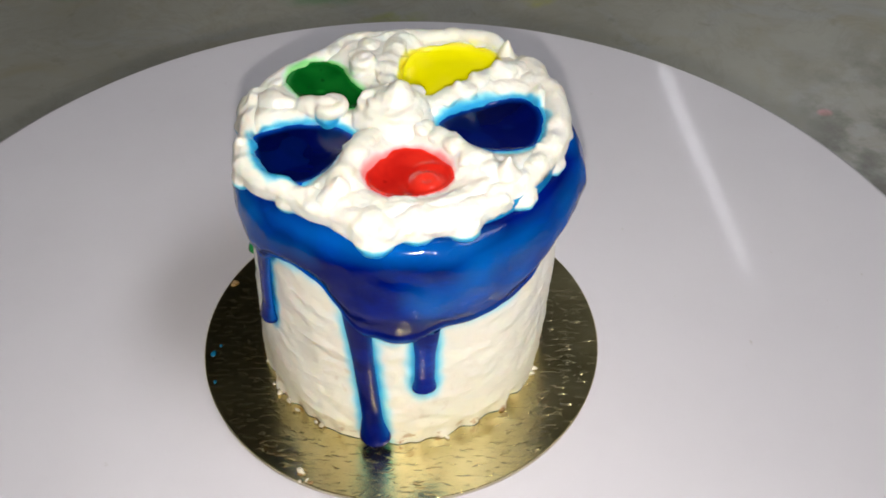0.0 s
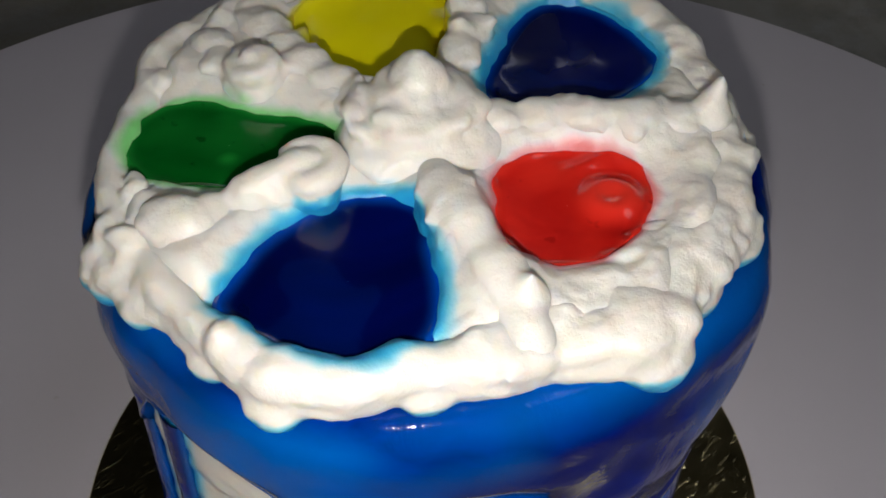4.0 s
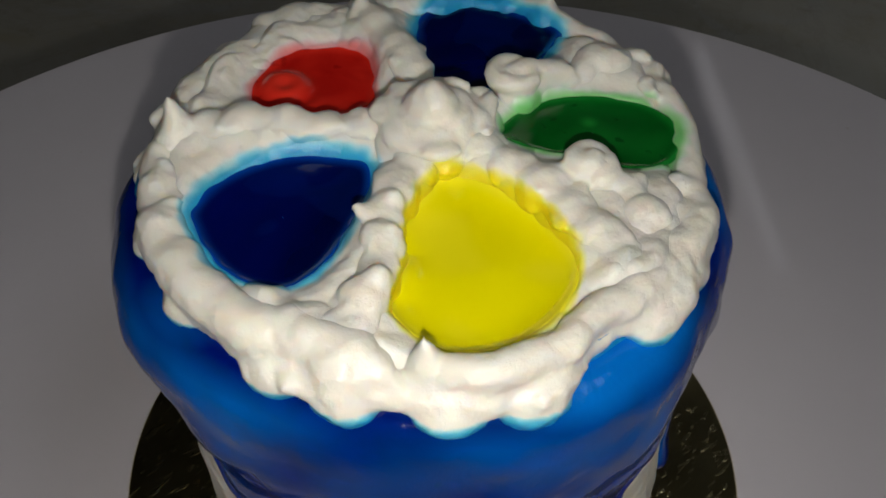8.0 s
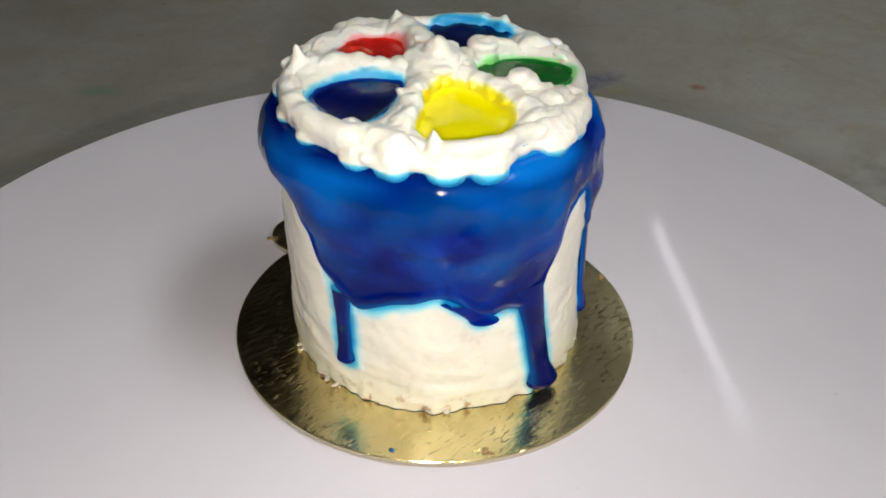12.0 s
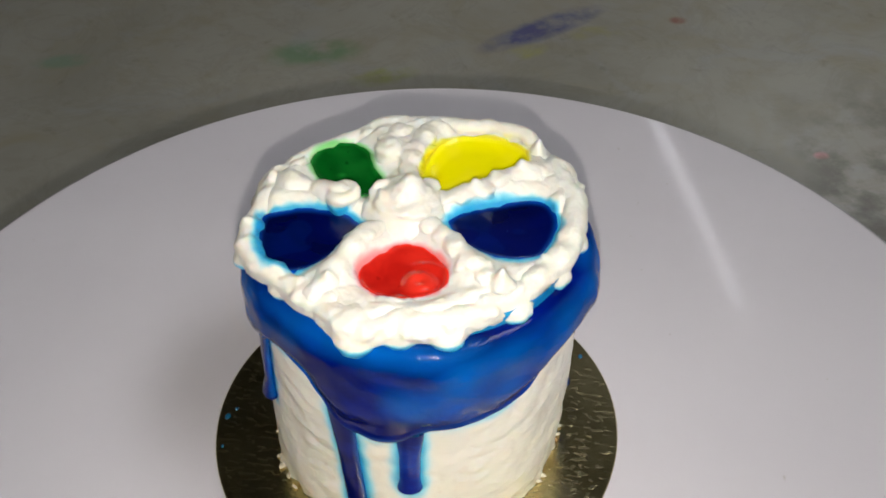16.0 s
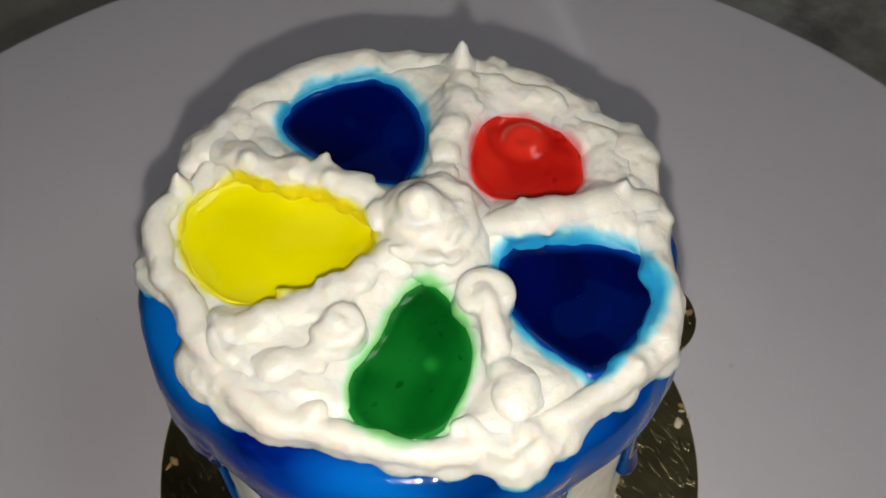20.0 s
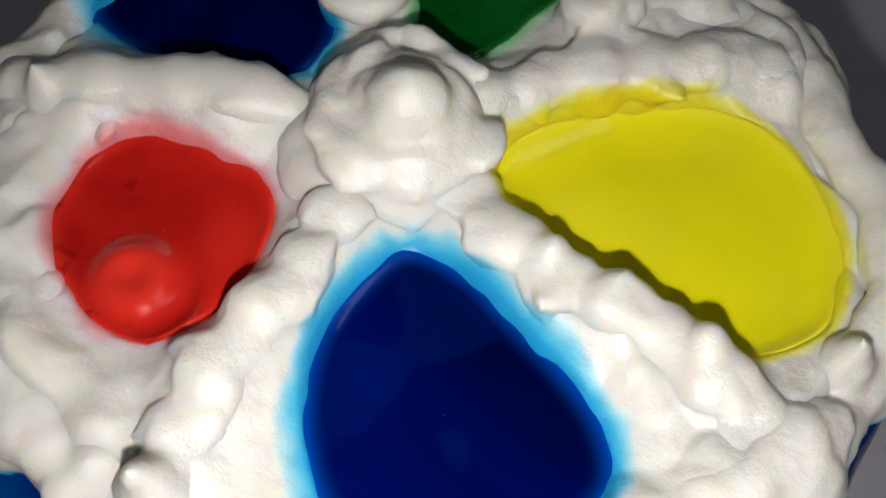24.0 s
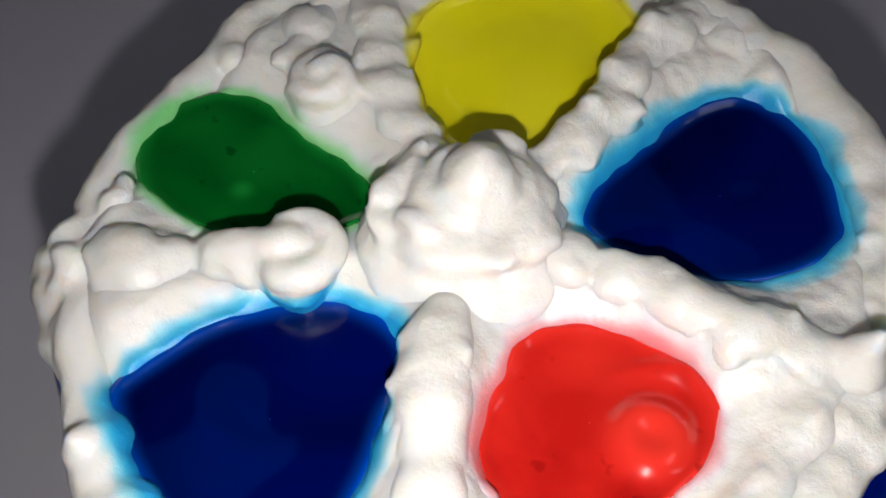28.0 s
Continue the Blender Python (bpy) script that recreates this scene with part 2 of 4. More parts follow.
    return m


STONE = stone_material()
WALL = plain("wall_paint", (0.40, 0.39, 0.37), 0.7, scale=3)
TILE = plain("floor_tile", (0.30, 0.28, 0.25), 0.5, scale=4)
DARK_PLASTIC = plain("grey_plastic", (0.40, 0.40, 0.42), 0.4)
BLACK_PLASTIC = plain("black_plastic", (0.02, 0.02, 0.02), 0.6)
CARD = plain("grey_card", (0.45, 0.40, 0.32), 0.8, scale=200)
CRUMB = plain("sponge_crumb", (0.45, 0.28, 0.13), 0.8, scale=500, vary=0.4)
CREAM_BIT = plain("cream_bit", (0.66, 0.60, 0.48), 0.5, scale=500)
DYE_DROP = plain("teal_dye", (0.0, 0.10, 0.22), 0.3, scale=500)
DIRT = plain("brown_smudge", (0.54, 0.51, 0.53), 0.7, scale=400, vary=0.3)


def glow(name, colour, strength):
    m = bpy.data.materials.new(name)
    m.use_nodes = True
    t = m.node_tree
    t.nodes.clear()
    e = node(t, "ShaderNodeEmission", Color=(*colour, 1), Strength=strength)
    o = t.nodes.new("ShaderNodeOutputMaterial")
    t.links.new(e.outputs[0], o.inputs["Surface"])
    return m


# ---- mesh helpers ----


def mesh_object(name, mesh, mat, parent=None, label="", smooth=True):
    if mat is not None:
        mesh.materials.clear()
        mesh.materials.append(mat)
    if smooth:
        mesh.shade_smooth()
    ob = new(name, mesh)
    if parent is not None:
        ob.parent = parent
    if label:
        ob["label"] = label
    return ob


def part(name, bm, mat, parent=None, label="", smooth=True):
    mesh = bpy.data.meshes.new(name)
    bm.to_mesh(mesh)
    bm.free()
    return mesh_object(name, mesh, mat, parent, label, smooth)


def lathe(profile, steps=96, close=True):
    """Profile of (radius, height) turned about z; closed at both ends."""
    bm = bmesh.new()
    rings = [[bm.verts.new((r * math.cos(a), r * math.sin(a), z)) for a in np.linspace(0, 2 * math.pi, steps, endpoint=False)] for r, z in profile]
    for lo, hi in zip(rings, rings[1:]):
        for k in range(steps):
            bm.faces.new((lo[k], lo[(k + 1) % steps], hi[(k + 1) % steps], hi[k]))
    if close:
        bm.faces.new(rings[0][::-1])
        bm.faces.new(rings[-1])
    return bm


def box(x0, y0, z0, x1, y1, z1, bevel=0.0):
    bm = bmesh.new()
    bmesh.ops.create_cube(bm, size=1, matrix=Matrix.Translation(((x0 + x1) / 2, (y0 + y1) / 2, (z0 + z1) / 2)) @ Matrix.Diagonal((x1 - x0, y1 - y0, z1 - z0, 1)))
    if bevel:
        bmesh.ops.bevel(bm, geom=bm.edges[:], offset=bevel, segments=3, affect="EDGES")
    return bm


def grid_mesh(name, points, closed_u=True):
    """A mesh over points[i][j]; i runs round, j from end to end."""
    nu, nv = points.shape[:2]
    idx = np.arange(nu * nv).reshape(nu, nv)
    nxt = np.roll(idx, -1, 0) if closed_u else idx[1:]
    cur = idx if closed_u else idx[:-1]
    faces = np.stack([cur[:, :-1], nxt[:, :-1], nxt[:, 1:], cur[:, 1:]], -1).reshape(-1, 4)
    me = bpy.data.meshes.new(name)
    me.from_pydata(points.reshape(-1, 3).tolist(), [], faces.tolist())
    return me


def set_dye(me, colours):
    """Food dye soaked into a mesh: a colour and, as alpha, how strong it is, for each vertex."""
    a = me.color_attributes.new("dye", "FLOAT_COLOR", "POINT")
    a.data.foreach_set("color", np.asarray(colours, np.float32).ravel())


def places(me):
    co = np.empty(len(me.vertices) * 3)
    me.vertices.foreach_get("co", co)
    return co.reshape(-1, 3)


def lumps(co, scale, amount, seed=0.0):
    """Smooth noise at each place."""
    return np.array([noise.noise((x * scale + seed, y * scale, z * scale)) for x, y, z in co]) * amount


# ---- setting ----
HEIGHT = 0.12      # of the stand's plate over the worktop
ROOM = (-1.6, -1.7, 2.2, 3.4, -1.02, 2.2)


def setting():
    x0, y0, x1, y1, z0, z1 = ROOM
    tagged(part("worktop", box(x0, -0.45, -HEIGHT - 0.04, x1, y1, -HEIGHT, 0.004), STONE), "mottled grey stone worktop with old food-dye smears", "worktop", kind="structure")
    tagged(part("floor", box(x0, y0, z0 - 0.1, x1, y1, z0), TILE), "dull floor tiles", "floor", kind="structure")
    tagged(part("ceiling", box(x0, y0, z1, x1, y1, z1 + 0.1), WALL), "plain painted ceiling", "ceiling", kind="structure")
    for name, b in (("wall_north", (x0, y1, z0, x1, y1 + 0.1, z1)), ("wall_south", (x0, y0 - 0.1, z0, x1, y0, z1)),
                    ("wall_west", (x0 - 0.1, y0 - 0.1, z0, x0, y1 + 0.1, z1)), ("wall_east", (x1, y0 - 0.1, z0, x1 + 0.1, y1 + 0.1, z1))):
        tagged(part(name, box(*b), WALL), "plain painted kitchen wall", "wall", kind="structure")
    lamp = tagged(new("ceiling_tube_lamp"), "fluorescent tube lamp under the ceiling", "lamp")
    lamp.location = (1.15, 2.6, z1 - 0.14)
    part("lamp_housing", box(-0.03, -0.62, 0.03, 0.03, 0.62, 0.14, 0.006), DARK_PLASTIC, lamp)
    tube = lathe([(0.0135, -0.6), (0.014, -0.59), (0.014, 0.59), (0.0135, 0.6)], 20)
    bmesh.ops.rotate(tube, verts=tube.verts, matrix=Matrix.Rotation(radians(90), 3, "X"))
    panel = tagged(new("ceiling_panel_lamp"), "square light panel under the ceiling", "lamp")
    panel.location = (1.1, -0.65, z1 - 0.03)
    part("panel_frame", box(-0.34, -0.64, 0.004, 0.34, 0.64, 0.029, 0.004), DARK_PLASTIC, panel)
    part("panel_diffuser", box(-0.31, -0.61, -0.002, 0.31, 0.61, 0.0035), glow("panel_light", (0.955, 0.97, 0.96), PANEL), panel, "glowing diffuser", smooth=False)
    part("tube", tube, glow("tube_light", (0.9, 0.92, 1.0), TUBE), lamp, "glowing fluorescent tube")


# ---- cake stand ----
DISC_R = 0.1540 + 0.0006


def cake_stand():
    stand = tagged(new("cake_turntable"), "round white plastic cake turntable with brown smudges", "turntable")
    r = DISC_R
    top = lathe([(0.03, -0.014), (r - 0.006, -0.014), (r - 0.001, -0.011), (r, -0.007), (r, -0.004), (r - 0.0008, -0.0012), (r - 0.003, 0.0), (r - 0.0034, 0.0), (r - 0.005, 0.0), (r * 0.6, 0.0), (r * 0.3, 0.0)], 192)
    plate = part("plate", top, PLASTIC, stand)
    part("column", lathe([(0.035, -0.10), (0.024, -0.09), (0.022, -0.03), (0.04, -0.0145)], 48), DARK_PLASTIC, stand)
    part("foot", lathe([(0.085, -HEIGHT), (0.09, -HEIGHT + 0.002), (0.088, -HEIGHT + 0.01), (0.036, -0.1005)], 64), DARK_PLASTIC, stand)
    # brown finger smudges on the plate near its edge
    rng = random.Random(4)
    for cx, cy, n in ((0.1400, 0.0252, 6), (0.1458, 0.0112, 8), (0.1484, -0.0018, 8), (0.1425, 0.017, 4)):
        for _ in range(n):
            bm = bmesh.new()
            w = rng.uniform(0.0010, 0.0030)
            m = Matrix.Translation((cx + rng.gauss(0, 0.0016), cy + rng.gauss(0, 0.0028), 0.00005)) @ Matrix.Rotation(rng.uniform(0, 3), 4, "Z") @ Matrix.Diagonal((w, w * rng.uniform(0.3, 0.7), 0.00012, 1))
            bmesh.ops.create_icosphere(bm, subdivisions=2, radius=1, matrix=m)
            part("smudge", bm, DIRT, plate, "brown smudge")
    return stand


def cake_board():
    """Thin card disc faced with gold foil, with a round pull tab."""
    board = tagged(new("cake_board"), "round gold foil cake board with a pull tab on the turntable", "cake board")
    R, tr, tx = 0.050, 0.0098, 0.0535

    def outline(grow):
        a0 = math.acos(((R + grow) ** 2 + tx ** 2 - (tr + grow) ** 2) / (2 * (R + grow) * tx))
        b0 = math.pi - math.acos((tx ** 2 + (tr + grow) ** 2 - (R + grow) ** 2) / (2 * tx * (tr + grow)))
        pts = [((R + grow) * math.cos(a), (R + grow) * math.sin(a)) for a in np.linspace(a0, 2 * math.pi - a0, 150)]
        pts += [(tx + (tr + grow) * math.cos(b), (tr + grow) * math.sin(b)) for b in np.linspace(-b0, b0, 40)[1:-1]]
        return pts

    def slab(z0, z1, grow, lip):
        bm = bmesh.new()
        rings = [[bm.verts.new((x, y, z)) for x, y in outline(g)] for g, z in ((grow, z0), (grow, z1 - lip), (grow - lip, z1))]
        n = len(rings[0])
        for lo, hi in zip(rings, rings[1:]):
            for k in range(n):
                bm.faces.new((lo[k], lo[(k + 1) % n], hi[(k + 1) % n], hi[k]))
        bm.faces.new(rings[0][::-1])
        bm.faces.new(rings[-1])
        return bm

    part("card", slab(0.0002, 0.0014, 0.0, 0.0001), CARD, board, "pale card edge", smooth=False)
    part("foil", slab(0.0014, 0.0019, 0.0002, 0.0002), FOIL, board, "shiny gold foil", smooth=False)
    # sponge crumbs stuck where the tab joins the disc, and a few drops of dye
    rng = random.Random(8)
    for a, r, n, spread in ((-25, 0.0486, 6, 0.0018), (9, 0.0578, 5, 0.0012), (-3, 0.0612, 3, 0.0012), (150, 0.0488, 2, 0.001), (-110, 0.049, 2, 0.001)):
        for _ in range(n):
            x, y = r * math.cos(radians(a)) + rng.gauss(0, spread * 0.6), r * math.sin(radians(a)) + rng.gauss(0, spread)
            part("crumb", crumb_mesh(rng, x, y, 0.0018, rng.uniform(0.0004, 0.0011)), CRUMB if rng.random() < 0.75 else CREAM_BIT, board, "crumb on the foil")
    for a, r, q in ((-81, 0.0480, 0.0011), (-84, 0.0462, 0.0006), (125, 0.0477, 0.0009), (-70, 0.0485, 0.0006)):
        m = Matrix.Translation((r * math.cos(radians(a)), r * math.sin(radians(a)), 0.0018)) @ Matrix.Diagonal((q, q * 0.7, 0.0004, 1))
        bm = bmesh.new()
        bmesh.ops.create_icosphere(bm, subdivisions=2, radius=1, matrix=m)
        part("dye_drop", bm, DYE_DROP, board, "dried drop of blue-green dye")
    return board


# ---- cake ----
TOP = 0.0698       # of the cream layer over the plate
BASE = 0.0021      # the cake's foot on the board

# Gel pools: outlines on the cake's top in millimetres from its middle
POOLS = {
    "yellow_pool": ("yellow", (0.84, 0.70, 0.01), [(-6.6, 0.6), (-7.4, -2.4), (-9.6, -5.2), (-12.6, -8.2), (-16.6, -10.2), (-21, -11.2), (-25, -10.6), (-28.4, -8.2), (-30.9, -5), (-32.4, -1.8), (-32.5, 3.2), (-30.6, 6.3), (-27.4, 8.6), (-24, 9.2), (-20.4, 7.2), (-17, 8.6), (-15.2, 6.9), (-11.6, 5.2), (-9.6, 3.2)]),
    "green_pool": ("green", (0.22, 0.66, 0.22), [(0.4, -7.4), (3.4, -10.2), (5.4, -13.6), (6.3, -17.4), (5.9, -21.2), (4.6, -25), (2.4, -27.8), (-1.4, -29.2), (-5, -28.4), (-7.8, -25.6), (-8.3, -22), (-7.0, -18.9), (-5.0, -15.6), (-3.8, -12), (-1.8, -8.9)]),
    "blue_pool": ("blue", (0.006, 0.28, 0.66), [(11, -1.6), (13.4, 0.1), (17, -0.6), (21.2, -0.4), (25, -0.8), (28, -2.2), (30.1, -5.2), (30.2, -8.6), (29, -11.9), (26.5, -15.5), (24, -18.3), (21.3, -19.9), (17.8, -18), (14.2, -15.3), (11.6, -11.8), (9.6, -7.8), (9.8, -4.4)]),
    "red_pool": ("red", (0.83, 0.24, 0.25), [(18.8, 6.8), (15.4, 6.2), (12, 6.6), (8.6, 7.2), (6.6, 9.8), (6, 13.6), (6.4, 17.2), (8.2, 20.2), (10.8, 21.9), (14.2, 21.6), (17.9, 19.3), (20.8, 16.2), (21.5, 12.8), (21, 9.2)]),
    "navy_pool": ("blue", (0.006, 0.28, 0.66), [(-8.4, 29), (-4.6, 26.6), (-1.8, 22.2), (-0.6, 17.2), (-1.4, 13), (-3.4, 9.2), (-7.6, 9.2), (-11.8, 11.2), (-16.6, 13.8), (-20.2, 16.8), (-21.6, 20.2), (-19.4, 24.4), (-15, 27.3), (-11.4, 28.6)]),
}
# how far the piped border reaches out, degrees and millimetres
EDGE = [(0, 33.0), (9, 33.8), (17, 33.8), (29, 37.6), (36, 37.2), (43, 35), (50, 36.2), (58, 36.6), (66, 36), (75, 35.6), (85, 36.6), (100, 36.2), (106, 37), (114, 37.5), (125, 37.6), (136, 37.8), (142, 38.4), (150, 39.4), (158, 38.8), (165, 38.2), (172, 39), (177, 39.6),
        (182, 37.8), (187, 39.4), (191, 37.6), (196, 35), (204, 33.6), (212, 36), (218, 36.4), (228, 34.8), (238, 34.2), (246, 32.2), (260, 31.6), (272, 32.6), (282, 32.6), (291, 35.4), (298, 34.4), (304, 34), (312, 33), (320, 33.8), (333, 36), (344, 35.2), (352, 33.2)]
# how far the glaze swells out at the rim
RIM = [(0, 36.0), (20, 36.4), (40, 37.2), (55, 38.4), (75, 39.2), (90, 40.0), (106, 40.5), (114, 41.0), (124, 40.6), (140, 40.2), (157, 39.8), (188, 39.8), (200, 39.0), (211, 38.4), (224, 36.8), (236, 36.3), (249, 36.4), (259, 35.8), (275, 35.0), (289, 34.8), (301, 35.1), (314, 35.2), (325, 35.8), (346, 36.2)]
# lobes of the border that hang down over the rim, and thick dabs on it: x, y, z and half width in millimetres
LOBES = [(-30.9, 22.1, 66.2, 3.3), (-34.6, 15.1, 65.8, 3.5), (-37.3, 4.5, 65.6, 3.5), (-37.3, -3.8, 65.6, 3.7), (-28.7, -18.9, 66, 3.4), (-23.2, -25.2, 66, 2.8), (-2.2, -31.4, 66.2, 2.4), (4.3, -31.4, 66, 2.5), (12.7, -31.8, 65.6, 3.0), (18.2, -28.6, 66, 2.4),
         (25.6, -20.9, 66.2, 2.4), (31.1, -15.9, 66, 2.6), (33.2, -3, 66.2, 2.4), (31.6, 18.6, 65.8, 3.4), (25, 24.5, 66, 3.0), (18.5, 31, 66, 2.8), (3.5, 35, 66, 2.8), (-9.5, 35, 66.2, 2.6), (-20.5, 31, 66.2, 2.4)]
DABS = [(-31.9, 14.5, 68.2, 4.6), (28.4, 16.0, 67.6, 4.7), (23, 24.4, 67.6, 4.2), (14.8, 28.9, 67.6, 3.9), (7.8, 30.8, 67.8, 3.7), (31.4, 4.0, 68.2, 3.5), (26.8, 10.4, 68.2, 3.0), (-21.4, -22.4, 68.4, 3.2), (-16.4, -24.6, 68.4, 3.0), (11.4, -25.6, 68.4, 3.0)]
# lower edge of the blue glaze, degrees and millimetres over the plate
HEM = [(1, 54.5), (12, 53), (16, 48.5), (23, 41), (34, 40), (43, 39.7), (52, 43.2), (64, 43.6), (72, 44), (82, 45.4), (87, 47.5), (94, 54), (101, 55), (113, 55.4), (119, 51), (124, 46.5), (130, 38.2), (134, 36.4), (144, 31.4), (153, 33), (159, 34.6), (172, 36.6), (179, 35.6), (183, 32),
       (188, 30.4), (197, 31.2), (203, 29.2), (207, 29), (212, 36), (216, 45.8), (223, 51), (231, 53.2), (237, 51.7), (241, 44.8), (245, 38), (251, 36), (256, 37.5), (259, 43), (264, 44.8), (270, 45.6), (275, 44.2), (279, 40.5), (285, 38), (290, 41), (294, 48.8), (304, 51.6), (312, 54.5), (323, 53), (330, 50.4), (337, 47.8), (343, 48.7), (349, 53)]
# runs of glaze: degrees and height at the start, degrees and height at the tip, half width, in millimetres
RUNS = [(22, 50, 27, 2.0, 2.8), (46, 42, 45, 23, 2.6), (338, 50, 338, 28.5, 2.7), (303, 51, 304, 31, 1.8), (286, 43, 287.5, 17.5, 2.7), (252, 45, 251.5, 11.5, 2.7), (137, 34, 137.5, 14, 2.2), (204, 36, 216, 2.5, 3.5), (178, 35, 188, 29.5, 3.2)]


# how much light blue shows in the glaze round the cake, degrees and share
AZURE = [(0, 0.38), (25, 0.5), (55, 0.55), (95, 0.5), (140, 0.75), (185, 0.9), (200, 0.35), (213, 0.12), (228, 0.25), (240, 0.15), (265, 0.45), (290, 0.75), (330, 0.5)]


def ring_of(table, az):
    a = np.array([p[0] for p in table], float)
    v = np.array([p[1] for p in table], float)
    return np.interp(np.asarray(az) % 360, np.r_[a[-1] - 360, a, a[0] + 360], np.r_[v[-1], v, v[0]]) * 0.001


def smooth_outline(points, n=96):
    p = np.array(points, float) * 0.001
    k, m = len(p), np.arange(n) * len(points) / n
    i = m.astype(int)
    f = (m - i)[:, None]
    p0, p1, p2, p3 = p[(i - 1) % k], p[i], p[(i + 1) % k], p[(i + 2) % k]
    return 0.5 * (2 * p1 + (p2 - p0) * f + (2 * p0 - 5 * p1 + 4 * p2 - p3) * f ** 2 + (3 * p1 - p0 - 3 * p2 + p3) * f ** 3)


def signed_distance(xy, poly):
    """Distance to a closed outline, negative inside."""
    out = np.empty(len(xy))
    a, b = poly, np.roll(poly, -1, 0)
    d = b - a
    for s in range(0, len(xy), 8000):
        q = xy[s:s + 8000]
        w = q[:, None] - a[None]
        f = np.clip((w * d).sum(-1) / (d * d).sum(-1), 0, 1)
        dist = np.sqrt(((w - f[..., None] * d) ** 2).sum(-1)).min(1)
        up = (a[None, :, 1] <= q[:, None, 1]) != (b[None, :, 1] <= q[:, None, 1])
        cross = w[..., 0] * d[:, 1] - w[..., 1] * d[:, 0]
        inside = (up & ((cross > 0) == (d[:, 1] < 0))).sum(1) % 2 == 1
        out[s:s + 8000] = np.where(inside, -dist, dist)
    return out


OUTLINES = {k: smooth_outline(v[2]) for k, v in POOLS.items()}
CREAM_OFF = np.array((0.0, -0.0006, 0.0009))   # of the piped strokes
LEAN = Vector((-0.0018, 0.0024, 0))   # the top sits a little off the foot


def side_radius(az, z):
    """Radius of the cake's side about the foot's middle, by degrees and height."""
    f = np.clip((np.asarray(z) - BASE) / (TOP - BASE), 0, 1)
    a = np.radians(az)
    return 0.0353 - 0.0006 * f + (LEAN.x * np.cos(a) + LEAN.y * np.sin(a)) * f


def pool_distances(xy):
    return {k: signed_distance(xy, o) for k, o in OUTLINES.items()}


def dye_near_pools(co, reach=0.0012, jitter=0.4):
    """Colour that the pools have bled into the cream round them."""
    xy = co[:, :2]
    wob = lumps(co, 600, jitter) + lumps(co, 220, jitter, 7.0)
    best, colour = np.zeros(len(co)), np.ones((len(co), 3))
    for k, d in pool_distances(xy).items():
        kind, stain, _ = POOLS[k]
        w = reach * {"blue": 0.78, "yellow": 0.45, "green": 0.65, "red": 0.5}[kind]
        f = np.exp(-(np.clip(d, 0, None) / (w * (1 + wob))) ** 1.6) * np.clip(1.0 - (co[:, 2] - TOP - 0.0009) / (0.0015 * (1 + wob)), 0, 1)
        f = f * (0.8 if kind == "blue" else 1.0)
        take = f > best
        best, colour[take] = np.where(take, f, best), stain
    best = np.clip(best, 0, 1)
    return np.c_[soaked(colour, best), np.clip(best * 9, 0, 1)]


def soaked(stain, share):
    """White cream that has drunk a share of dye."""
    return 0.85 * np.power(np.asarray(stain) / 0.85, np.asarray(share)[:, None])


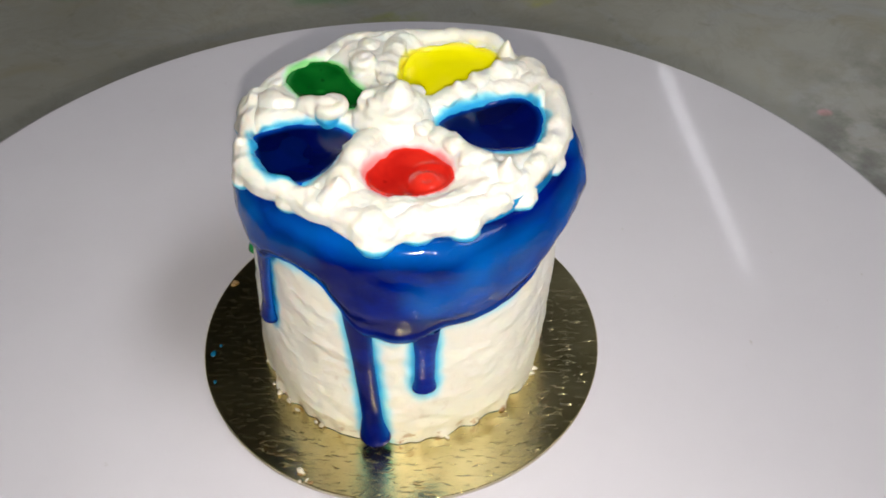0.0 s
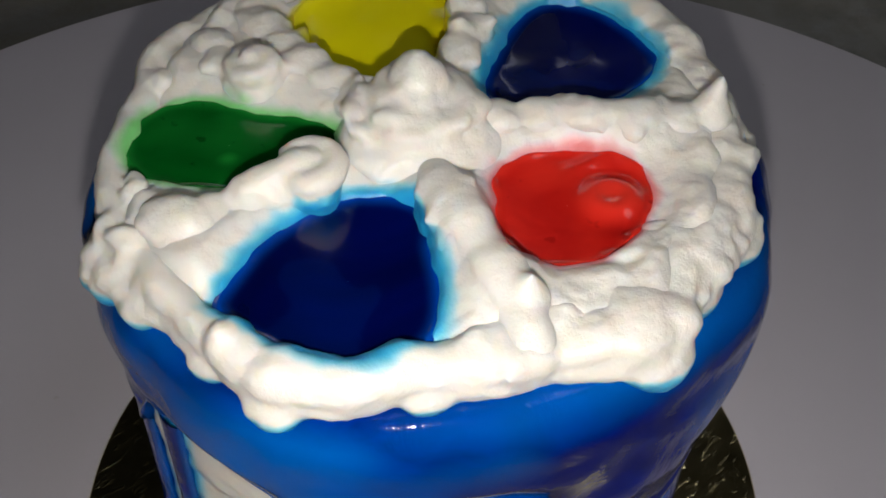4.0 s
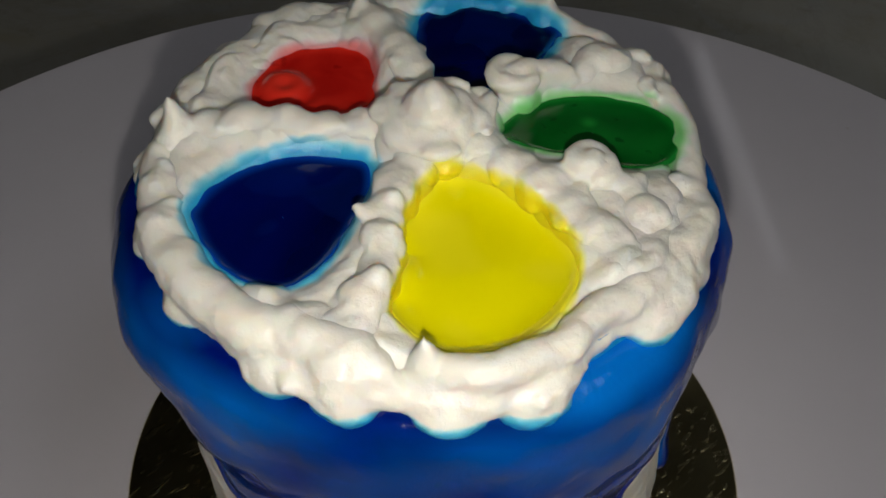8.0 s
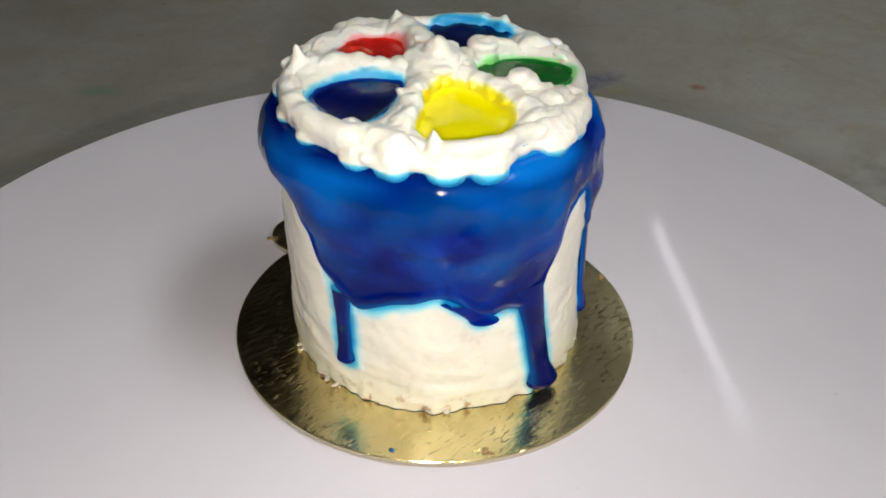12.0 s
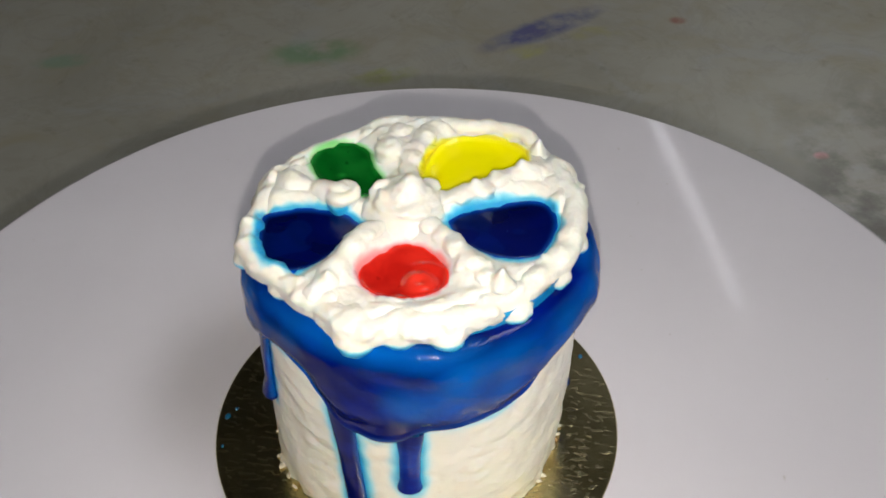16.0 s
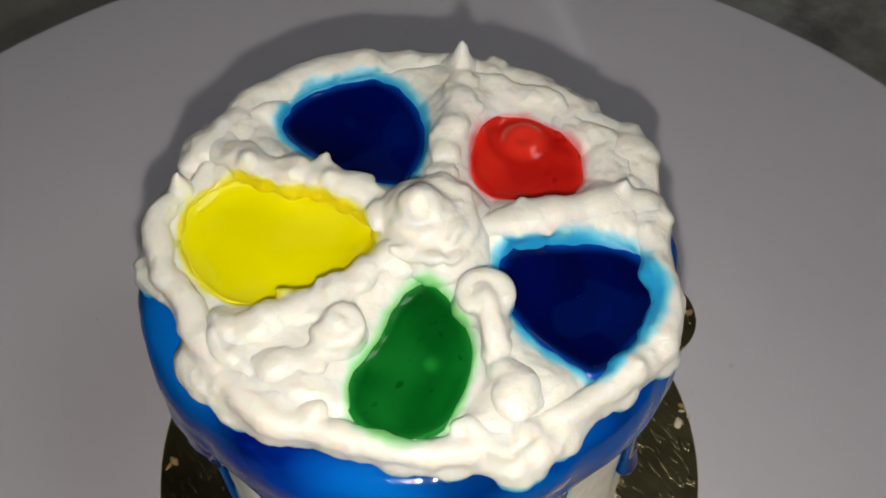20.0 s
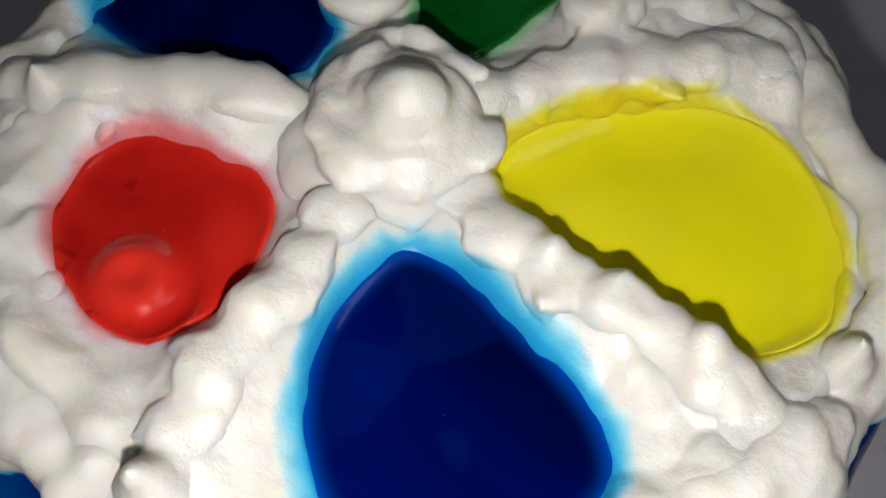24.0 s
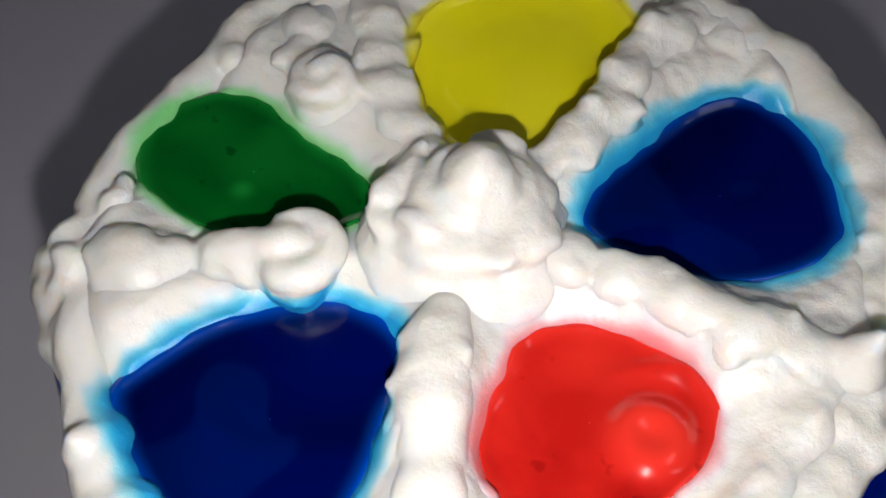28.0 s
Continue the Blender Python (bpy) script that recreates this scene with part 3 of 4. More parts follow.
def cake_body(cake):
    """The upright side of the cake, spread with cream."""
    na, nz = 420, 110
    az = np.linspace(0, 360, na, endpoint=False)
    z = np.r_[np.linspace(0, 1, nz)]
    A, Z = np.meshgrid(np.radians(az), z, indexing="ij")
    H = TOP - 0.0015 - BASE
    rr = side_radius(np.degrees(A), BASE + H * Z)
    co = np.stack([rr * np.cos(A), rr * np.sin(A), BASE + H * Z], -1)
    flat = co.reshape(-1, 3)
    n = lumps(flat, 55, 0.0008) + lumps(flat * np.array([1, 1, 2.0]), 150, 0.0004, 3.0) + lumps(flat * np.array([1, 1, 1.4]), 420, 0.0002, 8.0)
    foot = np.clip(1 - Z.ravel() / 0.09, 0, 1)
    ragged = lumps(flat * np.array([1, 1, 0.2]), 260, 0.0016, 9.0) * foot - 0.0006 * foot
    ang = np.degrees(A.ravel())
    missing = np.exp(-((ang % 360 - 270) / 9.0) ** 2) * np.clip(1 - Z.ravel() / (0.075 + 0.03 * np.sin(ang * 0.5)), 0, 1) ** 0.6
    rad = np.stack([np.cos(A.ravel()), np.sin(A.ravel()), np.zeros(A.size)], -1)
    under = np.clip((flat[:, 2] - ring_of(HEM, ang) + 0.0012) / 0.002 + 0.3, 0, 1)
    flat = flat + rad * (n + ragged - 0.005 * missing - 0.0016 * under)[:, None]
    me = grid_mesh("cake_body", flat.reshape(na, nz, 3))
    d = np.full(flat.shape[0], 1.0)
    hem = ring_of(HEM, ang) - 0.0012
    zb = flat[:, 2]
    d = np.minimum(d, np.clip(hem - zb, 0, None) * 0.85)
    for a0, z0, a1, z1, w in RUNS:
        z0, z1 = z0 - 1.2, max(z1 - 1.2, 3.2)
        f = np.clip((zb - z1 * 0.001) / ((z0 - z1) * 0.001), 0, 1)
        ac = a1 + (a0 - a1) * f
        side = np.radians((ang - ac + 180) % 360 - 180) * 0.036
        below = np.clip(z1 * 0.001 + w * 0.0005 - zb, 0, None)
        over = np.clip(zb - z0 * 0.001, 0, None)
        d = np.minimum(d, np.clip(np.hypot(side, below + over) - w * 0.00085, 0, None))
    wob = 1 + lumps(flat, 300, 0.4, 5.0)
    strong = np.exp(-d / (0.0008 * wob))
    set_dye(me, np.c_[soaked((0.006, 0.30, 0.66), strong), np.clip(strong * 9, 0, 1)])
    crumb = me.attributes.new("crumb", "FLOAT", "POINT")
    patch = np.clip(lumps(flat, 70, 2.2, 2.0) + 0.1, 0, 1) * 0.25 * (zb < 0.03)
    crumb.data.foreach_set("value", np.clip(1.2 - Z.ravel() / 0.075, 0, 1) + patch + 2 * missing)
    mesh_object("cake_side", me, BODY, cake, "white cream spread over the sponge, crumbs at its foot")


def glaze_coat(cake):
    """The glossy blue coat that rounds the rim and ends in a wavy hem."""
    na = 480
    az = np.linspace(0, 360, na, endpoint=False)
    hem = ring_of(HEM, az) - 0.0012 + 0.0009 * np.array([noise.noise((a * 0.12, 0, 3)) for a in az])
    hem = np.convolve(np.r_[hem[-6:], hem, hem[:6]], np.hanning(15)[1:-1] / np.hanning(15).sum(), "valid")
    A = np.radians(az)
    rim = ring_of(RIM, az) + 0.0003
    rim_z = 0.0578
    low = side_radius(az, rim_z)
    rows = []
    for s in np.linspace(0, 1, 90):
        if s < 0.12:
            q = s / 0.12
            r, z = rim - 0.0180 + 0.0130 * q, np.full(na, rim_z + 0.0074 + 0.0002 * q)
        elif s < 0.45:
            q = (s - 0.12) / 0.33 * math.pi / 2
            r, z = rim - 0.0050 * (1 - math.sin(q) ** 0.95), np.full(na, rim_z + 0.0076 * max(0.0, math.cos(q)) ** 0.85)
        else:
            q = (s - 0.45) / 0.55
            g = min(1.0, q * 1.06)
            z = rim_z + (hem - rim_z) * g
            end = max(0.0, (q - 0.91) / 0.09)
            side = side_radius(az, z) + 0.0011
            r = side + (rim - low - 0.0011) * (0.5 + 0.5 * np.cos(math.pi * np.maximum(g ** 1.6, np.clip((rim_z - z - 0.004) / 0.018, 0, 1))))
            r = r + 0.0004 * math.sin(min(1, max(0, (q - 0.8) / 0.12)) * math.pi) - 0.0019 * end ** 2
        rows.append(np.stack([r * np.cos(A), r * np.sin(A), z], -1))
    co = np.stack(rows, 1)
    flat = co.reshape(-1, 3)
    A = np.arctan2(flat[:, 1], flat[:, 0])
    side = np.clip((0.0650 - flat[:, 2]) / 0.003, 0, 1)
    n = (lumps(flat, 55, 0.0009, 1.0) + lumps(flat * np.array([1, 1, 1.3]), 120, 0.0005, 4.0) + lumps(flat, 260, 0.00026, 6.0)) * side
    flat = flat + np.stack([np.cos(A), np.sin(A), 0 * A], -1) * n[:, None]
    me = grid_mesh("glaze", flat.reshape(na, -1, 3))
    deg = np.degrees(A)
    over_hem = flat[:, 2] - ring_of(HEM, deg)
    near_edge = np.clip(1 - over_hem / 0.0012, 0, 1) ** 2
    thick = np.clip(1 - (over_hem - 0.001) / 0.005, 0, 1) * np.clip(0.7 + lumps(flat, 70, 1.0, 15.0), 0, 1)
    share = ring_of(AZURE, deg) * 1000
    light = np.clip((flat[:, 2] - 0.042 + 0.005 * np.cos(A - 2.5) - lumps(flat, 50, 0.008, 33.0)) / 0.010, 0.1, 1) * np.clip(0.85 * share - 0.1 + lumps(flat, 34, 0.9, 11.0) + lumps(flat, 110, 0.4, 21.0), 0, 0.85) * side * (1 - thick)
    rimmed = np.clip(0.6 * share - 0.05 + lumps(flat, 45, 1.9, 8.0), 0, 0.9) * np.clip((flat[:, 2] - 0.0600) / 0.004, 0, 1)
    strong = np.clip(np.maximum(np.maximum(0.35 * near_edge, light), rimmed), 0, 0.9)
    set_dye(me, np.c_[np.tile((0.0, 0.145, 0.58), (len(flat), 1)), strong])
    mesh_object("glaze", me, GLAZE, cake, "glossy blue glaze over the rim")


def glaze_run(cake, a0, z0, a1, z1, w, green=False):
    """One run of glaze down the side, with a rounded heavier tip."""
    n, m = 40, 20
    z0, z1, w = (z0 - 1.2) * 0.001, max(z1 - 1.2, 3.2) * 0.001, w * 0.001
    pts = np.zeros((m, n, 3))
    for j, f in enumerate(np.linspace(0, 1, n)):
        g = f ** 0.9
        z = z0 + (z1 - z0) * g
        az = radians(a0 + (a1 - a0) * g)
        rad = float(side_radius(math.degrees(az), z)) + 0.0004
        drop = 2.2 if z1 < 0.004 else 1.0
        wide = w * (1.15 - 0.30 * min(1, f * 3) + 0.30 * drop * max(0, f - 0.78) / 0.22)
        deep = 0.0012 * (0.8 + 1.0 * drop * max(0, f - 0.72) / 0.28)
        tip = math.sqrt(max(0.0, 1 - max(0.0, (f - 0.93) / 0.07) ** 2))
        wide, deep = wide * max(tip, 0.02), deep * max(tip, 0.02)
        c = Vector((rad * math.cos(az), rad * math.sin(az), z))
        t, o = Vector((-math.sin(az), math.cos(az), 0)), Vector((math.cos(az), math.sin(az), 0))
        for i in range(m):
            b = 2 * math.pi * i / m
            pts[i, j] = c + t * (wide * math.cos(b)) + o * (deep * math.sin(b))
    me = grid_mesh("glaze_run", pts)
    flat = pts.reshape(-1, 3)
    f = np.tile(np.linspace(0, 1, n), m)
    edge = np.abs(np.cos(np.repeat(np.arange(m) * 2 * math.pi / m, n))) ** 6
    colour = np.tile((0.001, 0.14, 0.51), (len(flat), 1))
    strong = 0.5 * edge * (f < 0.9)
    if green:
        late = np.clip((f - 0.55) / 0.3, 0, 1)
        colour = colour * (1 - late[:, None]) + np.array((0.005, 0.20, 0.03)) * late[:, None]
        strong = np.maximum(strong, late)
    set_dye(me, np.c_[colour, strong])
    mesh_object("glaze_run", me, GLAZE, cake, "run of blue glaze with a green tip" if green else "run of blue glaze")


def billows(co, scale, seed=0.0):
    """Puffs with narrow folds between them, from 0 to about 0.7."""
    wx, wy = lumps(co, scale * 0.6, 0.35 / scale, 80 + seed), lumps(co, scale * 0.6, 0.35 / scale, 90 + seed)
    return np.abs(lumps(co + np.stack([wx, wy, wx], -1), scale, 1.0, seed))


def smooth_max(a, b, k):
    return np.maximum(a, b) + 0.25 * k * np.clip(1 - np.abs(a - b) / k, 0, 1) ** 2


def spiral(x, y, r0, r1, z0, z1, a0, turn, n=26):
    """Points of a coil in millimetres."""
    f = np.linspace(0, 1, n)
    a = np.radians(a0 + turn * f)
    r = r0 + (r1 - r0) * f
    return [(x + q * math.cos(b), y + q * math.sin(b), z0 + (z1 - z0) * g) for q, b, g in zip(r, a, f)]


# Low strokes in the cream layer: points of the crest, half width, unevenness
STROKES = [
    ([(-33, 16, 70.6), (-27.4, 19.4, 71.0), (-25, 24, 70.4)], 3.2, 1.0),
    ([(22, 20, 70.2), (17, 26.6, 70.4), (9, 30, 70.6), (2, 31, 71.0)], 3.6, 1.0),
    ([(26.8, -16.4, 70.8), (24.4, -20.2, 70.4)], 2.8, 0.8),
    ([(-30.6, -13, 70.6), (-26.4, -17.4, 71.2), (-20, -24, 71.0)], 3.4, 1.0),
    ([(27.4, 8.8, 70.4), (25.2, 14.6, 70.2)], 3.2, 1.0),
]
# Dabs of piped cream in a row between two pools: x, y, height of the crest and half width in millimetres
RIDGES = [
    ("knobbly ridge of piped cream between blue and yellow gel", 0.75, [(-5.2, 3.6, 73.0, 2.9), (-10.2, 6.7, 73.6, 2.8), (-14.4, 8.5, 73.2, 2.5), (-18.7, 9.0, 73.8, 2.7), (-22.4, 10.0, 73.0, 2.5), (-25.8, 11.6, 73.4, 2.9), (-28.8, 13.0, 72.6, 2.8)]),
    ("ridge of rounded cream dabs between yellow and green gel", 0.45, [(-4.0, -4.3, 73.4, 3.2), (-7.6, -7.4, 73.0, 2.7), (-11.2, -10.2, 73.4, 2.8), (-15.3, -12.4, 72.8, 2.6), (-19.4, -14.4, 73.0, 2.9), (-23.8, -16.2, 72.2, 2.8), (-17.4, -20.4, 72.4, 2.9), (-12.6, -19.2, 72.2, 2.8)]),
    ("curled cream dab and low ridge between green and blue gel", 0.35, [(8.6, -13.4, 72.6, 2.6), (9.4, -17.1, 72.0, 2.0), (10.8, -20.8, 72.0, 2.6), (11.6, -23.4, 73.0, 3.2)]),
    ("smooth ridge of cream between blue and red gel", 0.12, [(9.6, 1.4, 72.8, 2.7), (12.2, 1.7, 73.5, 3.1), (14.2, 2.2, 73.9, 3.3), (16.4, 2.8, 74.0, 3.3), (19.2, 3.5, 73.4, 3.1), (24.2, 5.0, 73.6, 3.7), (29.2, 6.2, 72.2, 2.7)]),
    ("knobbly ridge of piped cream between red and blue gel", 0.6, [(1.8, 8.8, 73.2, 2.6), (2.3, 13.4, 73.2, 2.5), (2.8, 17.2, 73.8, 2.8), (4.1, 23.4, 73.8, 3.2), (4.4, 27.6, 73.0, 2.6), (4.0, 30.8, 72.6, 2.4)]),
]


def stroke_height(xy, points, half, rough, seed):
    """Height of one stroke's back over each place."""
    best = np.full(len(xy), 0.05)
    p = np.array(points) * 0.001 + CREAM_OFF
    n1 = lumps(np.c_[xy, np.full(len(xy), seed)], 210, 1.0, seed)
    wide = half * 0.00118 * (1 + 0.5 * rough * n1)
    for a, b in zip(p, p[1:]):
        d = b[:2] - a[:2]
        f = np.clip(((xy - a[:2]) @ d) / max(d @ d, 1e-12), 0, 1)
        dist = np.hypot(*(xy - a[:2] - f[:, None] * d).T)
        u = dist / wide
        top = a[2] + (b[2] - a[2]) * f + 0.0012 * rough * n1
        best = np.maximum(best, top - half * 0.00085 * np.where(u < 0.95, 1 - np.sqrt(np.clip(1 - u * u, 0, 1)), 0.688 + 2.6 * (u - 0.95)))
    return best


def cream_top(cake):
    """The cream on top, hollowed where the gel lies and raised in ridges and a rosette between."""
    n = 316
    g = np.linspace(-0.0405, 0.0405, n)
    X, Y = np.meshgrid(g, g, indexing="ij")
    xy = np.stack([X, Y], -1).reshape(-1, 2)
    rr, az = np.hypot(*xy.T), np.degrees(np.arctan2(xy[:, 1], xy[:, 0]))
    flat = np.c_[xy, np.full(len(xy), TOP)]
    room = np.min(np.stack(list(pool_distances(xy).values())), 0)
    up = np.clip((room - 0.0004) / 0.0035, 0, 1)
    up = up * up * (3 - 2 * up)
    z = TOP + 0.0013 * up + lumps(flat, 110, 0.0009, 5) * up
    for k, (points, half, rough) in enumerate(STROKES):
        z = smooth_max(z, stroke_height(xy, points, half, rough, 3.7 * k), 0.0005)
    # the layer swells up to the foot of each ridge and of the rosette
    feet = [(x0 + (x1 - x0) * f, y0 + (y1 - y0) * f, c0 + (c1 - c0) * f, h0 + (h1 - h0) * f) for _, _, row in RIDGES for (x0, y0, c0, h0), (x1, y1, c1, h1) in zip(row, row[1:]) if math.hypot(x1 - x0, y1 - y0) < 6.6 for f in (0.0, 0.25, 0.5, 0.75, 1.0)]
    for x, y, crest, half in feet + [(0.6, 0.2, 73.2, 7.6)]:
        away = np.hypot(xy[:, 0] - x * 0.001, xy[:, 1] - y * 0.001)
        z = smooth_max(z, crest * 0.001 - 0.0014 - 0.75 * np.clip(away - half * 0.0006, 0, None), 0.0006)
    puff = np.clip((z - TOP - 0.0004) / 0.0022, 0, 1)
    at = np.c_[xy, z]
    z = z + puff * (0.0009 * (billows(at, 170, 2.0) - 0.25) + 0.00045 * (billows(at, 380, 12.0) - 0.25)) + lumps(at, 900, 0.00014, 3)
    # the gel lies in hollows
    ragged = room + 0.0003 * lumps(at, 420, 1.0, 17)
    bed = TOP + 0.0002 - 0.0030 * np.clip(0.2 - ragged / 0.0022, 0, 1)
    share = np.clip((ragged + 0.0008) / 0.0026, 0, 1)
    z = np.where(z > bed, bed + (z - bed) * share * share * (3 - 2 * share), z)
    inside = ring_of(EDGE, az) - 0.0022 - rr
    z -= 0.005 * np.clip(1 - inside / 0.004, 0, 1) ** 2
    co = np.c_[xy, z]
    dz = np.gradient(z.reshape(n, n), g, g)
    nor = np.stack([-dz[0], -dz[1], np.ones((n, n))], -1).reshape(-1, 3)
    nor /= np.linalg.norm(nor, axis=1)[:, None]
    dye = dye_near_pools(co)
    idx = np.arange(n * n).reshape(n, n)
    quads = np.stack([idx[:-1, :-1], idx[1:, :-1], idx[1:, 1:], idx[:-1, 1:]], -1).reshape(-1, 4)
    quads = quads[(inside[quads] > 0).all(1)]
    used, local = np.unique(quads, return_inverse=True)
    me = bpy.data.meshes.new("cream_layer")
    me.from_pydata(co[used].tolist(), [], local.reshape(-1, 4).tolist())
    me.shade_smooth()
    me.normals_split_custom_set_from_vertices(nor[used].tolist())
    set_dye(me, dye[used])
    mesh_object("cream_layer", me, CREAM, cake, "white cream stained at the edges of the gel", smooth=False)


def gel_pool(cake, name):
    kind, stain, _ = POOLS[name]
    o = OUTLINES[name]
    c = o.mean(0)
    rings = []
    qs = np.r_[np.linspace(0.004, 0.84, 40), np.linspace(0.855, 1.05, 22)]
    for q in qs:
        p = c + (o - c) * q
        rings.append(np.c_[p, np.full(len(p), TOP - 0.0008)])
    co = np.stack(rings, 1)
    flat = co.reshape(-1, 3)
    d = signed_distance(flat[:, :2], o)
    rim = np.clip(1 + d / 0.0015, 0, 1)
    sunk = 0.0008 if kind == "yellow" else 0.0
    climb, reach = (0.0011, 0.0045) if kind == "yellow" else (0.0004, 0.006)
    flat[:, 2] += climb * np.clip(1 + d / reach, 0, 1) ** 2 + 0.0002 * np.clip(1 + (d + 0.0002) / 0.0010, 0, 1) ** 2 - 0.6 * np.clip(d, 0, None) - sunk + lumps(flat, 110, 0.00035, 2.0) + lumps(flat, 480, 0.00007 if kind == "yellow" else 0.00026, 5.0) * rim
    if kind == "red":
        # a sunken swirl of cream under the red gel shows as a spiral bump
        k = np.hypot(flat[:, 0] - 0.0134, flat[:, 1] - 0.0178)
        way = np.arctan2(flat[:, 1] - 0.0178, flat[:, 0] - 0.0134)
        flat[:, 2] += 0.0015 / (1 + np.exp((k - 0.0028) / 0.00050)) - 0.0006 * np.exp(-(k / 0.0014) ** 2) + 0.0009 * np.exp(-((k - 0.0056 - 0.0007 * np.sin(way)) / 0.0010) ** 2) * (0.5 + 0.5 * np.sin(way - 0.4))
    me = grid_mesh(name, flat.reshape(len(o), -1, 3))
    strong = np.clip(1 + d / 0.0017, 0, 1) ** 2.5 * 0.85
    strong = np.maximum(strong, np.clip(lumps(flat, 150, 1.0, 31.0) - 0.15, 0, 0.05 if kind == "blue" else 0.4))
    if kind == "green":
        # a sunken drop shines through the green gel
        strong = np.maximum(strong, np.exp(-(np.hypot(flat[:, 0] - 0.0013, flat[:, 1] + 0.0190) / 0.0010) ** 2))
    if kind == "red":
        strong = np.maximum(strong * 0.6, 0.8 * np.exp(-(k / 0.0031) ** 4))
    lit = {"yellow": (0.88, 0.80, 0.03), "green": (0.008, 0.20, 0.025), "blue": (0.0, 0.06, 0.42), "red": (0.86, 0.040, 0.022)}[kind]
    set_dye(me, np.c_[np.tile(lit, (len(flat), 1)), strong])
    words = {"yellow": "pool of bright yellow gel", "green": "pool of clear green gel", "blue": "pool of dark blue gel", "red": "pool of clear red gel"}[kind]
    mesh_object("gel_pool", me, GEL[kind], cake, words)


# Blobs of piped cream: x, y, z of the middle, three half axes, turn about z and lean, in metres and degrees
def blob(bm, x, y, z, rx, ry, rz, turn=0.0, lean=0.0):
    m = Matrix.Translation((x, y, z)) @ Matrix.Rotation(radians(turn), 4, "Z") @ Matrix.Rotation(radians(lean), 4, "Y") @ Matrix.Diagonal((rx, ry, rz, 1))
    bmesh.ops.create_icosphere(bm, subdivisions=2, radius=1, matrix=m)


def spike(bm, x, y, z, r, height, lx=0.0, ly=0.0):
    """A pulled-up tip of cream that leans by lx, ly at its end."""
    for f in np.linspace(0, 1, 9):
        q = r * (1 - f) ** 0.9 + 0.00035
        blob(bm, x + lx * f * f, y + ly * f * f, z + height * f, q, q, q * 1.25)


def held(x, y, q, over=0.0):
    """Moves a blob of half width q inwards until it stays within the border's reach."""
    r = math.hypot(x, y)
    most = float(ring_of(EDGE, math.degrees(math.atan2(y, x)))) + over - q
    return (x, y) if r < most else (x * most / r, y * most / r)


def strand(bm, points, half, rng, rough=1.0, ends=(1.0, 1.0)):
    """A smooth stroke of cream through points in millimetres, that swells and thins a little."""
    p = np.array(points, float) + CREAM_OFF * 1000
    seed, total, k = rng.uniform(0, 99), len(p) - 1, 0
    while k < total:
        p0, p1, p2, p3 = p[max(k - 1, 0)], p[k], p[k + 1], p[min(k + 2, total)]
        n = max(2, round(math.dist(p1[:2], p2[:2]) / 0.8))
        for f in np.arange(n) / n:
            c = 0.5 * (2 * p1 + (p2 - p0) * f + (2 * p0 - 5 * p1 + 4 * p2 - p3) * f ** 2 + (3 * p1 - p0 - 3 * p2 + p3) * f ** 3)
            u = (k + f) / total
            swell = noise.noise((c[0] * 0.28 + seed, c[1] * 0.28, 0)) * 0.34 + noise.noise((c[0] * 0.6, c[1] * 0.6, seed)) * 0.18
            taper = min(1.0, ends[0] + u * 5) * min(1.0, ends[1] + (1 - u) * 5)
            q = half * (1 + rough * swell) * taper * 0.001
            side = rough * noise.noise((c[0] * 0.35, c[1] * 0.35, seed + 9)) * 0.0011
            x, y = held(c[0] * 0.001 + side, c[1] * 0.001 - side, q)
            blob(bm, x, y, c[2] * 0.001 + 0.4 * rough * swell * half * 0.001, q, q, q * 0.92)
        k += 1


def finish_cream(name, bm, cake, label, voxel=0.0004, rough=0.0003, smooth=5):
    """Fuses blobs of cream into one skin."""
    me = bpy.data.meshes.new(name)
    bm.to_mesh(me)
    bm.free()
    tmp = new(name, me)
    rem = tmp.modifiers.new("fuse", "REMESH")
    rem.mode, rem.voxel_size, rem.adaptivity = "VOXEL", voxel, 0.0
    sm = tmp.modifiers.new("soften", "SMOOTH")
    sm.factor, sm.iterations = 0.5, smooth
    got = bpy.data.meshes.new_from_object(tmp.evaluated_get(bpy.context.evaluated_depsgraph_get()))
    bpy.data.objects.remove(tmp)
    bpy.data.meshes.remove(me)
    co = places(got)
    nor = np.empty(len(co) * 3)
    got.vertices.foreach_get("normal", nor)
    co = co + nor.reshape(-1, 3) * (rough * (2.0 * (billows(co, 170, 2.0) - 0.25) + 0.9 * (billows(co, 380, 12.0) - 0.25) + 0.4 * (billows(co, 800, 22.0) - 0.25)) + lumps(co, 900, rough * 0.2, 3))[:, None]
    got.vertices.foreach_set("co", co.ravel())
    got.update()
    got.name = name
    d = dye_near_pools(co)
    # the border's foot has soaked up blue from the glaze
    r = np.hypot(co[:, 0], co[:, 1])
    low = np.clip(1 - (co[:, 2] - 0.0645) / 0.0018, 0, 1) ** 0.8 * np.clip((r - 0.029) / 0.002, 0, 1)
    more = low > d[:, 3] / 9
    d[more] = np.c_[soaked((0.006, 0.30, 0.66), low[more]), np.clip(low[more] * 9, 0, 1)]
    set_dye(got, d)
    return mesh_object(name, got, CREAM, cake, label)


